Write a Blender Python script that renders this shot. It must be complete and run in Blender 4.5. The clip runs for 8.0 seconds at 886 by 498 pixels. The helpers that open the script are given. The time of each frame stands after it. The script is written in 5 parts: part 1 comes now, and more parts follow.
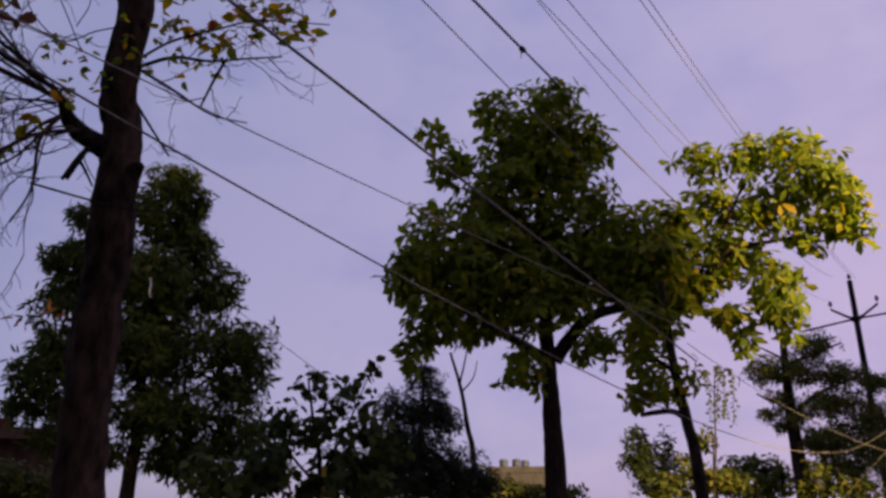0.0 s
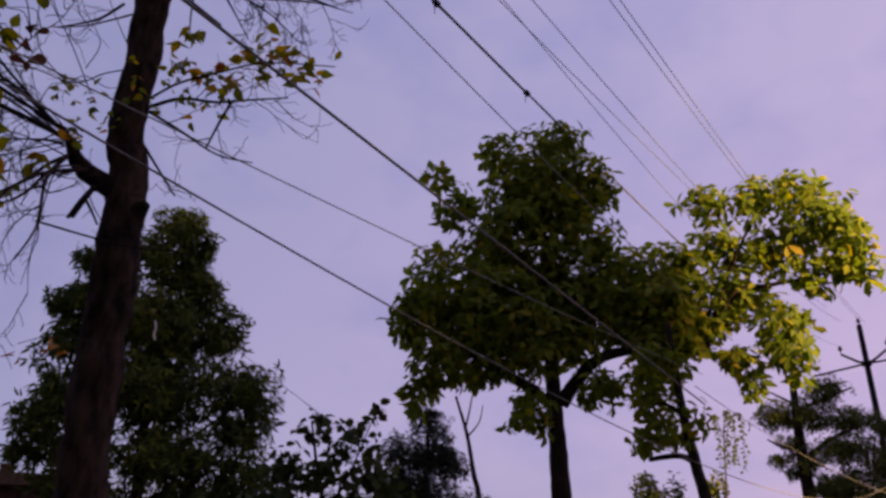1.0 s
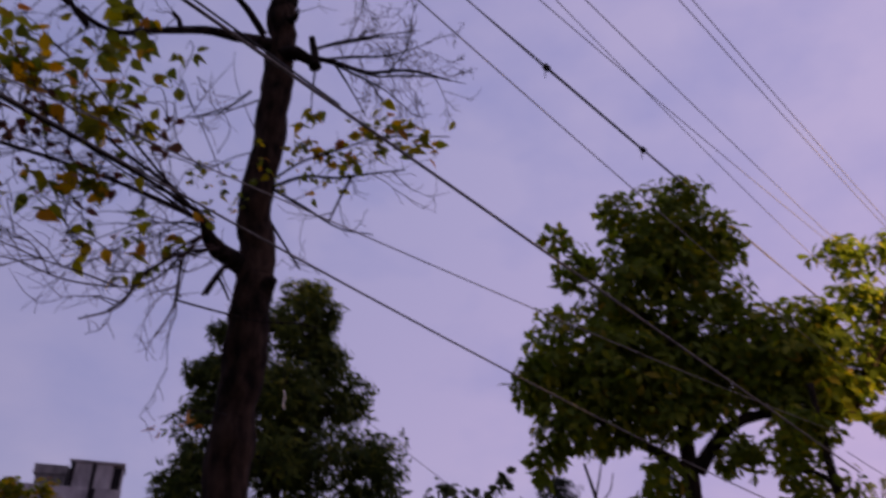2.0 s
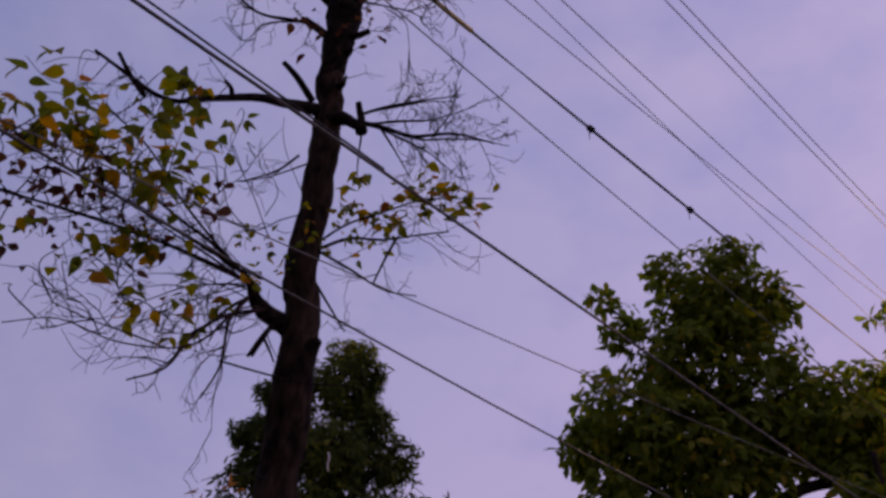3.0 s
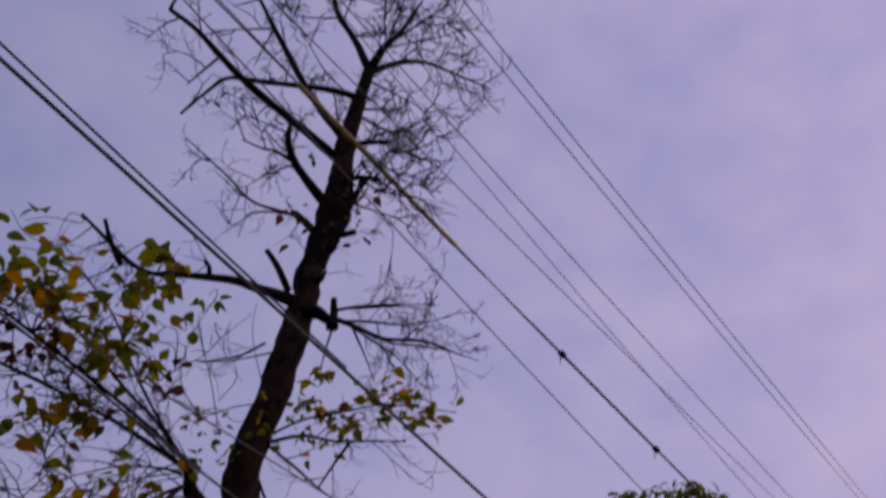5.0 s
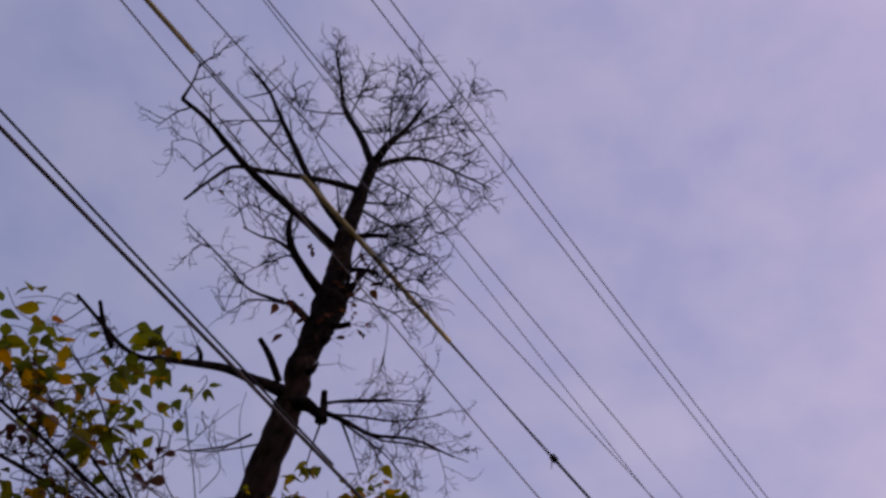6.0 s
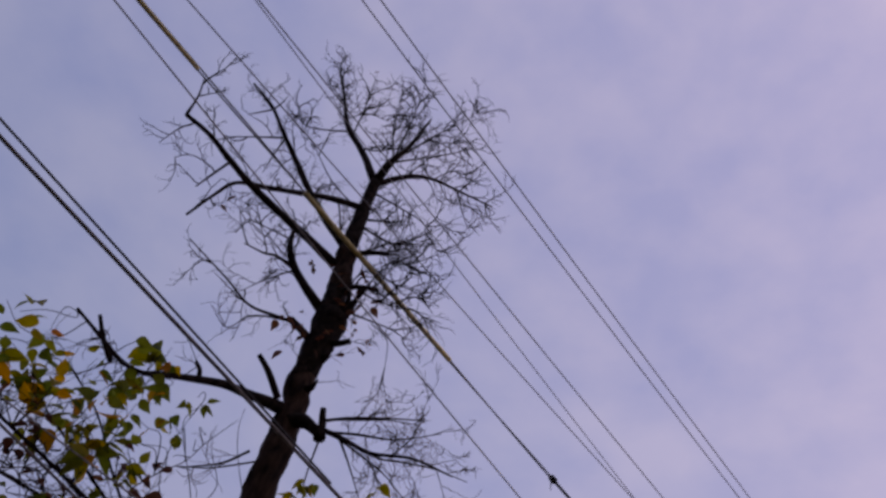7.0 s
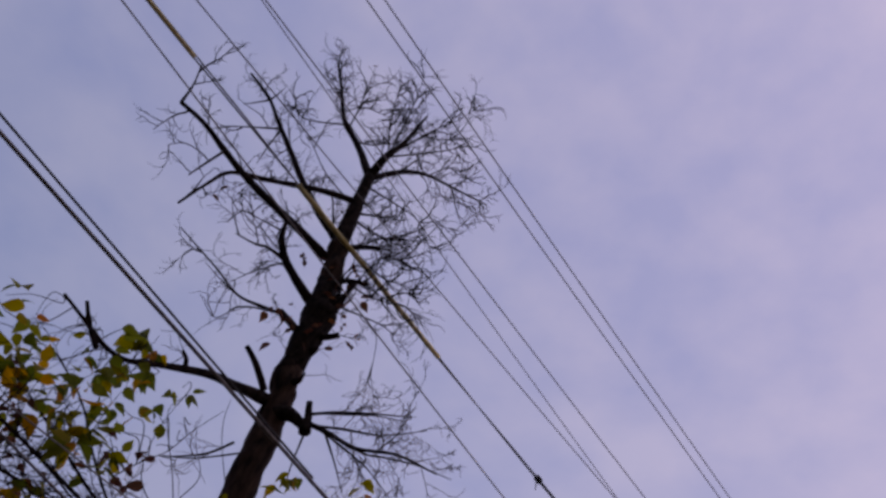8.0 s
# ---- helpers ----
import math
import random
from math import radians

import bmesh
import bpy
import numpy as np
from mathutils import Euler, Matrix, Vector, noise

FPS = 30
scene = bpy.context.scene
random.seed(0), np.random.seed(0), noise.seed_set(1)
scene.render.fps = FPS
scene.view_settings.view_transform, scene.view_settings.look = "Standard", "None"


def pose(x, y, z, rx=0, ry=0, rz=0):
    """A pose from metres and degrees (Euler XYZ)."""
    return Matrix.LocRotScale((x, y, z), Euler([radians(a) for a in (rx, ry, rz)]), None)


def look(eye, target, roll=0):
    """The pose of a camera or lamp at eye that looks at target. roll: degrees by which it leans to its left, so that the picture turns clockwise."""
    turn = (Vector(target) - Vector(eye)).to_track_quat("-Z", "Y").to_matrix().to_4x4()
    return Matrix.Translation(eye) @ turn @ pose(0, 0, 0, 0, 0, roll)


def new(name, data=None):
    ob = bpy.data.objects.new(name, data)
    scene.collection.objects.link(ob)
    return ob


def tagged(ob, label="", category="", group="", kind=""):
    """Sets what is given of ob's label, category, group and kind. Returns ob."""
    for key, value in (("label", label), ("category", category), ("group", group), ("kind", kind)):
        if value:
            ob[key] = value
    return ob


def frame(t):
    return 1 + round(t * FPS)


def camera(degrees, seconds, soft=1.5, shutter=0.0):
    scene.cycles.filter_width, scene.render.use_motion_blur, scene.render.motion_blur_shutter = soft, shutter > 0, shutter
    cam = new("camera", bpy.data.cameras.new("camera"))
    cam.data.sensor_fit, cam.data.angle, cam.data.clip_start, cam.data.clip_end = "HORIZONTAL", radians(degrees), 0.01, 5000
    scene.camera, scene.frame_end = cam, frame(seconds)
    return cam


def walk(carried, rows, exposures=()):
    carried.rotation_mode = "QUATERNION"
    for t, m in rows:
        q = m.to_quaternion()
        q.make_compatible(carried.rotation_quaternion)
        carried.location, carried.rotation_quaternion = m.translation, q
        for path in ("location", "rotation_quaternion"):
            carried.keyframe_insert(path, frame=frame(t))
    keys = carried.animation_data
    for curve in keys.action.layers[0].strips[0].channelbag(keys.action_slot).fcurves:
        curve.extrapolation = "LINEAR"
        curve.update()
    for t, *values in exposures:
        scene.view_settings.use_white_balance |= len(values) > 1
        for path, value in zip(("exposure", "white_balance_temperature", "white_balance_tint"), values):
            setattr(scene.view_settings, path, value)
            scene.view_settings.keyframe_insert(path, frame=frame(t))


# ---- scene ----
# ---- camera ----
cam = camera(57.77, 8.0, soft=3.0, shutter=0.4)
# seconds, place, tilt above the horizon, lean, heading to the left
TURNS = [
    (0.0, -0.007, -0.026, 1.595, 18.95, 0.15, 0.00),
    (0.2, -0.002, -0.008, 1.600, 19.52, 0.19, -0.00),
    (0.5, 0.004, -0.011, 1.596, 20.92, 0.09, -0.09),
    (0.8, 0.010, 0.005, 1.580, 22.02, 0.07, 0.07),
    (1.0, 0.008, -0.000, 1.564, 22.16, -0.01, 0.43),
    (1.2, 0.006, -0.007, 1.576, 22.04, -0.25, 1.18),
    (1.4, -0.003, -0.016, 1.584, 22.00, -0.47, 2.51),
    (1.5, 0.002, -0.016, 1.583, 22.00, -0.56, 3.18),
    (1.6, 0.001, -0.013, 1.587, 22.18, -0.64, 3.87),
    (1.7, -0.001, -0.007, 1.588, 23.04, -0.84, 4.80),
    (1.8, 0.004, 0.002, 1.587, 24.49, -1.01, 6.29),
    (1.9, -0.003, 0.011, 1.589, 25.66, -1.20, 7.72),
    (2.0, -0.002, 0.022, 1.592, 26.55, -1.46, 9.00),
    (2.1, 0.003, 0.027, 1.602, 27.27, -1.76, 10.04),
    (2.2, 0.003, 0.031, 1.611, 27.77, -2.02, 10.77),
    (3.3, 0.012, 0.024, 1.608, 31.76, -3.34, 11.98),
    (3.5, 0.010, 0.035, 1.613, 32.62, -4.06, 11.46),
    (3.8, 0.013, 0.040, 1.624, 34.49, -4.98, 10.84),
    (4.0, 0.012, 0.049, 1.624, 35.97, -5.40, 10.44),
    (4.2, 0.023, 0.056, 1.638, 38.46, -5.84, 9.64),
    (4.4, 0.024, 0.066, 1.642, 40.34, -6.32, 8.38),
    (4.5, 0.027, 0.070, 1.638, 41.05, -6.50, 7.86),
    (4.7, 0.030, 0.076, 1.639, 42.39, -6.92, 6.90),
    (4.8, 0.030, 0.078, 1.643, 43.39, -7.05, 6.54),
    (5.0, 0.032, 0.082, 1.650, 46.03, -7.56, 5.90),
    (5.1, 0.029, 0.086, 1.653, 47.56, -7.79, 5.61),
    (5.2, 0.027, 0.090, 1.657, 49.04, -8.06, 5.26),
    (6.3, 0.024, 0.062, 1.657, 53.46, -9.19, 3.50),
    (6.5, 0.031, 0.068, 1.660, 53.91, -9.37, 3.36),
    (7.0, 0.025, 0.066, 1.658, 54.43, -9.46, 3.20),
    (7.2, 0.023, 0.064, 1.656, 54.32, -9.42, 3.36),
    (7.5, 0.020, 0.066, 1.661, 53.90, -9.29, 3.53),
    (7.7, 0.024, 0.074, 1.671, 53.92, -9.57, 2.84),
    (7.9, 0.030, 0.075, 1.675, 54.31, -10.01, 1.81),
    (8.0, 0.039, 0.077, 1.681, 54.47, -10.18, 1.46),
]
walk(cam, [(t, pose(x, y, z, 90 + tilt, lean, head)) for t, x, y, z, tilt, lean, head in TURNS],
     [(0.0, 1.79, 6520, 12), (1.0, 1.80, 6600, 17), (2.0, 1.79, 6640, 20), (3.5, 1.78, 6720, 22), (4.5, 1.77, 6700, 20), (5.1, 1.81, 6870, 17), (6.4, 1.91, 6980, 6), (8.0, 1.92, 6980, 5)])

# ---- sky and sun ----
SUN_AZ, SUN_EL = 150.0, 15.0      # degrees from +y to the right, above the horizon


def sky_world():
    w = bpy.data.worlds.new("evening_sky")
    scene.world = w
    w.use_nodes = True
    nt = w.node_tree
    nt.nodes.clear()
    L = nt.links.new
    N = nt.nodes.new
    out, add = N("ShaderNodeOutputWorld"), N("ShaderNodeMixShader")
    sky = N("ShaderNodeTexSky")
    sky.sky_type, sky.sun_disc = "NISHITA", False
    sky.sun_elevation, sky.sun_rotation = radians(SUN_EL), radians(SUN_AZ)
    b_sky, b_cloud = N("ShaderNodeBackground"), N("ShaderNodeBackground")
    b_sky.inputs["Strength"].default_value = 0.0375
    tc = N("ShaderNodeTexCoord")
    mp = N("ShaderNodeMapping")
    mp.inputs["Scale"].default_value = (1.0, 1.0, 1.6)
    n1, n2 = N("ShaderNodeTexNoise"), N("ShaderNodeTexNoise")
    n1.inputs["Scale"].default_value, n1.inputs["Detail"].default_value = 1.9, 3.0
    n2.inputs["Scale"].default_value, n2.inputs["Detail"].default_value = 10.0, 7.0
    mixn = N("ShaderNodeMath")
    mixn.operation = "MULTIPLY_ADD"
    mixn.inputs[1].default_value = 0.68
    ramp = N("ShaderNodeValToRGB")
    e = ramp.color_ramp.elements
    e[0].position, e[0].color = 0.645, (0.304, 0.298, 0.528, 1)
    e[1].position, e[1].color = 1.0, (0.404, 0.368, 0.568, 1)
    L(tc.outputs["Generated"], mp.inputs["Vector"])
    L(mp.outputs["Vector"], n1.inputs["Vector"])
    L(mp.outputs["Vector"], n2.inputs["Vector"])
    L(n2.outputs["Fac"], mixn.inputs[0])
    L(n1.outputs["Fac"], mixn.inputs[2])
    L(mixn.outputs[0], ramp.inputs["Fac"])
    # haze brightens smoothly towards the low sun
    dot = N("ShaderNodeVectorMath")
    dot.operation = "DOT_PRODUCT"
    dot.inputs[1].default_value = (math.sin(radians(SUN_AZ - 50)), math.cos(radians(SUN_AZ - 50)), 0.15)
    L(tc.outputs["Generated"], dot.inputs[0])
    glow = N("ShaderNodeMapRange")
    glow.inputs["From Min"].default_value, glow.inputs["From Max"].default_value = -0.95, 0.7
    glow.inputs["To Min"].default_value, glow.inputs["To Max"].default_value = 0.197, 0.42
    L(dot.outputs["Value"], glow.inputs["Value"])
    hue = N("ShaderNodeMix")
    hue.data_type, hue.blend_type = "RGBA", "MULTIPLY"
    hue.inputs["Factor"].default_value = 1.0
    side = N("ShaderNodeMix")
    side.data_type = "RGBA"
    side.inputs["A"].default_value, side.inputs["B"].default_value = (0.885, 0.99, 1.075, 1), (1.06, 0.985, 0.955, 1)
    half = N("ShaderNodeMapRange")
    half.inputs["From Min"].default_value, half.inputs["From Max"].default_value = -0.6, 0.6
    L(dot.outputs["Value"], half.inputs["Value"])
    L(half.outputs["Result"], side.inputs["Factor"])
    L(ramp.outputs["Color"], hue.inputs["A"])
    L(side.outputs["Result"], hue.inputs["B"])
    # rosy near the horizon, clearer higher up
    sep, low, rose, warm = N("ShaderNodeSeparateXYZ"), N("ShaderNodeMapRange"), N("ShaderNodeMix"), N("ShaderNodeMix")
    L(tc.outputs["Generated"], sep.inputs["Vector"])
    low.interpolation_type = "SMOOTHSTEP"
    low.inputs["From Min"].default_value, low.inputs["From Max"].default_value = 0.0, 0.62
    L(sep.outputs["Z"], low.inputs["Value"])
    rose.data_type = warm.data_type = "RGBA"
    warm.blend_type = "MULTIPLY"
    warm.inputs["Factor"].default_value = 1.0
    rose.inputs["A"].default_value, rose.inputs["B"].default_value = (1.17, 0.955, 0.965, 1), (1.0, 1.0, 1.0, 1)
    L(low.outputs["Result"], rose.inputs["Factor"])
    L(hue.outputs["Result"], warm.inputs["A"])
    L(rose.outputs["Result"], warm.inputs["B"])
    L(warm.outputs["Result"], b_cloud.inputs["Color"])
    L(glow.outputs["Result"], b_cloud.inputs["Strength"])
    L(sky.outputs["Color"], b_sky.inputs["Color"])
    add.inputs[0].default_value = 0.85
    L(b_sky.outputs[0], add.inputs[1])
    L(b_cloud.outputs[0], add.inputs[2])
    L(add.outputs[0], out.inputs["Surface"])


sky_world()
sun_data = bpy.data.lights.new("sun", "SUN")
sun_data.energy, sun_data.angle, sun_data.color = 5.0, radians(3.0), (1.0, 0.68, 0.27)
sun = new("sun", sun_data)
sun.matrix_world = look((0, 0, 30), (-math.sin(radians(SUN_AZ)), -math.cos(radians(SUN_AZ)), 30 - math.tan(radians(SUN_EL))))


# ---- materials ----
def base_material(name, rough=0.7):
    m = bpy.data.materials.new(name)
    m.use_nodes = True
    b = m.node_tree.nodes["Principled BSDF"]
    b.inputs["Roughness"].default_value = rough
    b.inputs["Specular IOR Level"].default_value = 0.25
    return m, m.node_tree, b


def leaf_material(name, colours, rough=0.5, glow=0.35, per_object=False, gain=1.3):
    """Leaves: a run of colours picked per leaf, with light let through the blade."""
    m, nt, b = base_material(name, rough)
    b.inputs["Specular IOR Level"].default_value = 0.07
    N, L = nt.nodes.new, nt.links.new
    ramp = N("ShaderNodeValToRGB")
    ramp.color_ramp.interpolation = "LINEAR"
    while len(ramp.color_ramp.elements) < len(colours):
        ramp.color_ramp.elements.new(0.5)
    for el, (p, c) in zip(ramp.color_ramp.elements, colours):
        el.position, el.color = p, (*c, 1)
    if per_object:
        L(N("ShaderNodeObjectInfo").outputs["Random"], ramp.inputs["Fac"])
    else:
        L(N("ShaderNodeNewGeometry").outputs["Random Per Island"], ramp.inputs["Fac"])
    noi = N("ShaderNodeTexNoise")
    noi.inputs["Scale"].default_value, noi.inputs["Detail"].default_value = 22.0, 4.0
    tc = N("ShaderNodeTexCoord")
    L(tc.outputs["Object"], noi.inputs["Vector"])
    hsv = N("ShaderNodeHueSaturation")
    mr = N("ShaderNodeMapRange")
    mr.inputs["To Min"].default_value, mr.inputs["To Max"].default_value = 0.65, 1.35
    L(noi.outputs["Fac"], mr.inputs["Value"])
    L(mr.outputs["Result"], hsv.inputs["Value"])
    L(ramp.outputs["Color"], hsv.inputs["Color"])
    L(hsv.outputs["Color"], b.inputs["Base Color"])
    tr = N("ShaderNodeBsdfTranslucent")
    thru = N("ShaderNodeHueSaturation")
    thru.inputs["Value"].default_value, thru.inputs["Saturation"].default_value = gain, 1.1
    L(hsv.outputs["Color"], thru.inputs["Color"])
    L(thru.outputs["Color"], tr.inputs["Color"])
    mix = N("ShaderNodeMixShader")
    mix.inputs[0].default_value = glow
    L(b.outputs[0], mix.inputs[1])
    L(tr.outputs[0], mix.inputs[2])
    L(mix.outputs[0], nt.nodes["Material Output"].inputs["Surface"])
    return m


def grained(name, dark, light, scale=8.0, stretch=(1, 1, 1), rough=0.9, bump=0.5, dist=0.02, metal=0.0):
    """A surface of two tones with grain and relief, in metres of the object."""
    m, nt, b = base_material(name, rough)
    N, L = nt.nodes.new, nt.links.new
    tc, mp = N("ShaderNodeTexCoord"), N("ShaderNodeMapping")
    mp.inputs["Scale"].default_value = stretch
    n1, n2 = N("ShaderNodeTexNoise"), N("ShaderNodeTexNoise")
    n1.inputs["Scale"].default_value, n1.inputs["Detail"].default_value = scale, 8.0
    n2.inputs["Scale"].default_value, n2.inputs["Detail"].default_value = scale * 0.13, 3.0
    L(tc.outputs["Object"], mp.inputs["Vector"])
    L(mp.outputs["Vector"], n1.inputs["Vector"])
    L(tc.outputs["Object"], n2.inputs["Vector"])
    ad = N("ShaderNodeMath")
    ad.operation = "MULTIPLY_ADD"
    ad.inputs[1].default_value = 0.6
    L(n2.outputs["Fac"], ad.inputs[0])
    L(n1.outputs["Fac"], ad.inputs[2])
    ramp = N("ShaderNodeValToRGB")
    e = ramp.color_ramp.elements
    e[0].position, e[0].color = 0.60, (*dark, 1)
    e[1].position, e[1].color = 0.98, (*light, 1)
    L(ad.outputs[0], ramp.inputs["Fac"])
    L(ramp.outputs["Color"], b.inputs["Base Color"])
    bp = N("ShaderNodeBump")
    bp.inputs["Strength"].default_value, bp.inputs["Distance"].default_value = bump, dist
    L(n1.outputs["Fac"], bp.inputs["Height"])
    L(bp.outputs["Normal"], b.inputs["Normal"])
    b.inputs["Metallic"].default_value = metal
    if rough > 0.85:
        b.inputs["Specular IOR Level"].default_value = 0.08
    return m


BARK = grained("fissured_bark", (0.008, 0.006, 0.005), (0.070, 0.044, 0.031), 17, (1, 1, 0.38), 0.95, 1.0, 0.03)
BARK_DARK = grained("dark_bark", (0.011, 0.009, 0.008), (0.040, 0.029, 0.022), 24, (1, 1, 0.25), 0.95, 0.9, 0.03)
BARK_LIMB = grained("dark_limb_bark", (0.006, 0.005, 0.0045), (0.032, 0.023, 0.018), 26, (1, 1, 0.6), 0.95, 1.0, 0.015)
TWIG = grained("twig_bark", (0.010, 0.008, 0.008), (0.032, 0.025, 0.025), 30, (1, 1, 1), 0.9, 0.3, 0.004)
NEAR_TONES = [(0.0, (0.075, 0.095, 0.014)), (0.45, (0.145, 0.148, 0.02)), (0.78, (0.26, 0.21, 0.02)), (0.92, (0.44, 0.23, 0.035)), (1.0, (0.24, 0.085, 0.03))]
LEAF_NEAR = leaf_material("broad_leaf", NEAR_TONES, 0.45, 0.6, per_object=True, gain=2.1)
LEAF_NEAR_REST = leaf_material("broad_leaf_rest", NEAR_TONES, 0.45, 0.6, gain=2.1)
LEAF_DRY = leaf_material("withered_leaf", [(0.0, (0.15, 0.055, 0.033)), (0.6, (0.09, 0.05, 0.035)), (1.0, (0.30, 0.13, 0.055))], 0.7, 0.3, per_object=True)
TWIG_PALE = grained("reddish_twig_bark", (0.022, 0.015, 0.013), (0.070, 0.045, 0.037), 30, (1, 1, 1), 0.9, 0.3, 0.004)
LEAF_ORANGE = leaf_material("orange_leaf", [(0.0, (0.42, 0.16, 0.05)), (1.0, (0.55, 0.27, 0.07))], 0.6, 0.45, per_object=True)
LEAF_MID = leaf_material("whorled_leaf", [(0.0, (0.082, 0.118, 0.018)), (0.7, (0.134, 0.168, 0.020)), (0.97, (0.23, 0.215, 0.020)),
                                          (1.0, (0.30, 0.20, 0.03))], 0.5, 0.45, gain=2.1)
LEAF_DENSE = leaf_material("slender_leaf", [(0.0, (0.030, 0.048, 0.013)), (0.8, (0.072, 0.092, 0.018)), (1.0, (0.13, 0.135, 0.024))], 0.6, 0.4, gain=1.7)
LEAF_SHRUB = leaf_material("round_leaf", [(0.0, (0.03, 0.045, 0.016)), (1.0, (0.075, 0.09, 0.025))], 0.5, 0.35)
LEAF_BLUE = leaf_material("dusky_leaf", [(0.0, (0.022, 0.034, 0.022)), (1.0, (0.05, 0.06, 0.035))], 0.6, 0.25)
NEEDLE = leaf_material("pine_needle", [(0.0, (0.045, 0.060, 0.016)), (1.0, (0.115, 0.125, 0.030))], 0.6, 0.25)
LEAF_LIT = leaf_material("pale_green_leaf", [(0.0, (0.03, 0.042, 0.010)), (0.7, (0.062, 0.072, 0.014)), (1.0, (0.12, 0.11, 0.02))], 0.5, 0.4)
WIRE = grained("weathered_wire", (0.13, 0.12, 0.13), (0.27, 0.255, 0.265), 40, (1, 1, 1), 0.6, 0.2, 0.002, 0.4)
CABLE = grained("sleeved_cable", (0.05, 0.046, 0.043), (0.17, 0.155, 0.145), 40, (1, 1, 1), 0.6, 0.2, 0.002)
BLACK_CABLE = grained("black_cable", (0.02, 0.019, 0.019), (0.07, 0.066, 0.064), 40, (1, 1, 1), 0.6, 0.2, 0.002)
DULL_CABLE = grained("dull_cable", (0.09, 0.083, 0.076), (0.25, 0.226, 0.205), 40, (1, 1, 1), 0.6, 0.2, 0.002)
PALE_CABLE = grained("aged_pale_cable", (0.15, 0.14, 0.13), (0.34, 0.31, 0.285), 40, (1, 1, 1), 0.6, 0.2, 0.002)
SLEEVE = grained("yellow_sleeve", (0.50, 0.42, 0.16), (0.76, 0.67, 0.34), 14, (1, 1, 1), 0.55, 0.3, 0.003)
TAPE = grained("black_tape", (0.012, 0.012, 0.012), (0.04, 0.04, 0.045), 40, (1, 1, 1), 0.5, 0.3, 0.002)
STEEL = grained("dark_painted_steel", (0.009, 0.008, 0.009), (0.020, 0.018, 0.019), 18, (1, 1, 1), 0.9, 0.3, 0.004, 0.0)
PALE_STRIP = grained("pale_plastic", (0.42, 0.40, 0.42), (0.62, 0.60, 0.62), 9, (1, 1, 0.4), 0.6, 0.2, 0.003)
CERAMIC = grained("brown_ceramic", (0.05, 0.025, 0.018), (0.09, 0.05, 0.035), 10, (1, 1, 1), 0.25, 0.05, 0.002)
PLASTER = grained("stained_plaster", (0.20, 0.19, 0.20), (0.42, 0.40, 0.41), 3, (1, 1, 0.4), 0.95, 0.3, 0.01)
CONCRETE = grained("grey_concrete", (0.10, 0.098, 0.10), (0.22, 0.21, 0.21), 4, (1, 1, 0.5), 0.95, 0.4, 0.01)
OCHRE = grained("ochre_plaster", (0.024, 0.023, 0.028), (0.043, 0.040, 0.047), 3, (1, 1, 0.4), 0.95, 0.3, 0.01)
TANK = grained("grey_plastic", (0.024, 0.030, 0.058), (0.046, 0.054, 0.098), 6, (1, 1, 1), 0.5, 0.1, 0.004)
GLASS, _, _g = base_material("dark_pane", 0.08)
_g.inputs["Base Color"].default_value = (0.02, 0.022, 0.03, 1)
CLAY = grained("fired_clay", (0.10, 0.045, 0.028), (0.20, 0.09, 0.055), 8, (1, 1, 1), 0.9, 0.2, 0.004)
BROWN_WALL = grained("brown_washed_wall", (0.05, 0.03, 0.022), (0.12, 0.075, 0.052), 4, (1, 1, 0.5), 0.95, 0.4, 0.01)
EARTH = grained("dry_grassy_soil", (0.03, 0.034, 0.014), (0.09, 0.07, 0.045), 1.6, (1, 1, 1), 1.0, 0.8, 0.06)
POSTPAINT = grained("yellow_paint", (0.45, 0.30, 0.05), (0.62, 0.44, 0.09), 9, (1, 1, 1), 0.6, 0.2, 0.004)


# ---- builders ----
def thing(name, place, label, category, group="", kind=""):
    ob = new(name)
    ob.empty_display_size = 0.1
    ob.location = place
    return tagged(ob, label, category, group, kind)


def part(name, mesh, material, parent, label="", kind=""):
    """A mesh, given in world metres, as one object under its thing."""
    ob = new(name, mesh)
    if material:
        mesh.materials.clear()
        mesh.materials.append(material)
    if parent:
        base = Vector(parent.location)
        if parent.parent:
            base = base + Vector(parent.parent.location)
        ob.location = (0, 0, 0)
        ob.parent = parent
        mesh.transform(Matrix.Translation(-base))
    return tagged(ob, label=label, kind=kind)


def mesh_of(name, verts, faces, smooth=True):
    me = bpy.data.meshes.new(name)
    me.from_pydata([tuple(v) for v in verts], [], [tuple(f) for f in faces])
    if smooth:
        me.polygons.foreach_set("use_smooth", [True] * len(me.polygons))
    me.update()
    return me


def spline(points, per=5):
    """A smooth run of points through the given ones."""
    p = np.array(points, float)
    if len(p) < 3:
        return np.array([p[0] + (p[-1] - p[0]) * k / per for k in range(per + 1)])
    q = np.vstack([2 * p[0] - p[1], p, 2 * p[-1] - p[-2]])
    out = []
    for i in range(1, len(q) - 2):
        for k in range(per):
            t = k / per
            a, b, c, d = q[i - 1], q[i], q[i + 1], q[i + 2]
            out.append(0.5 * (2 * b + (c - a) * t + (2 * a - 5 * b + 4 * c - d) * t * t + (3 * b - a - 3 * c + d) * t ** 3))
    out.append(p[-1])
    return np.array(out)


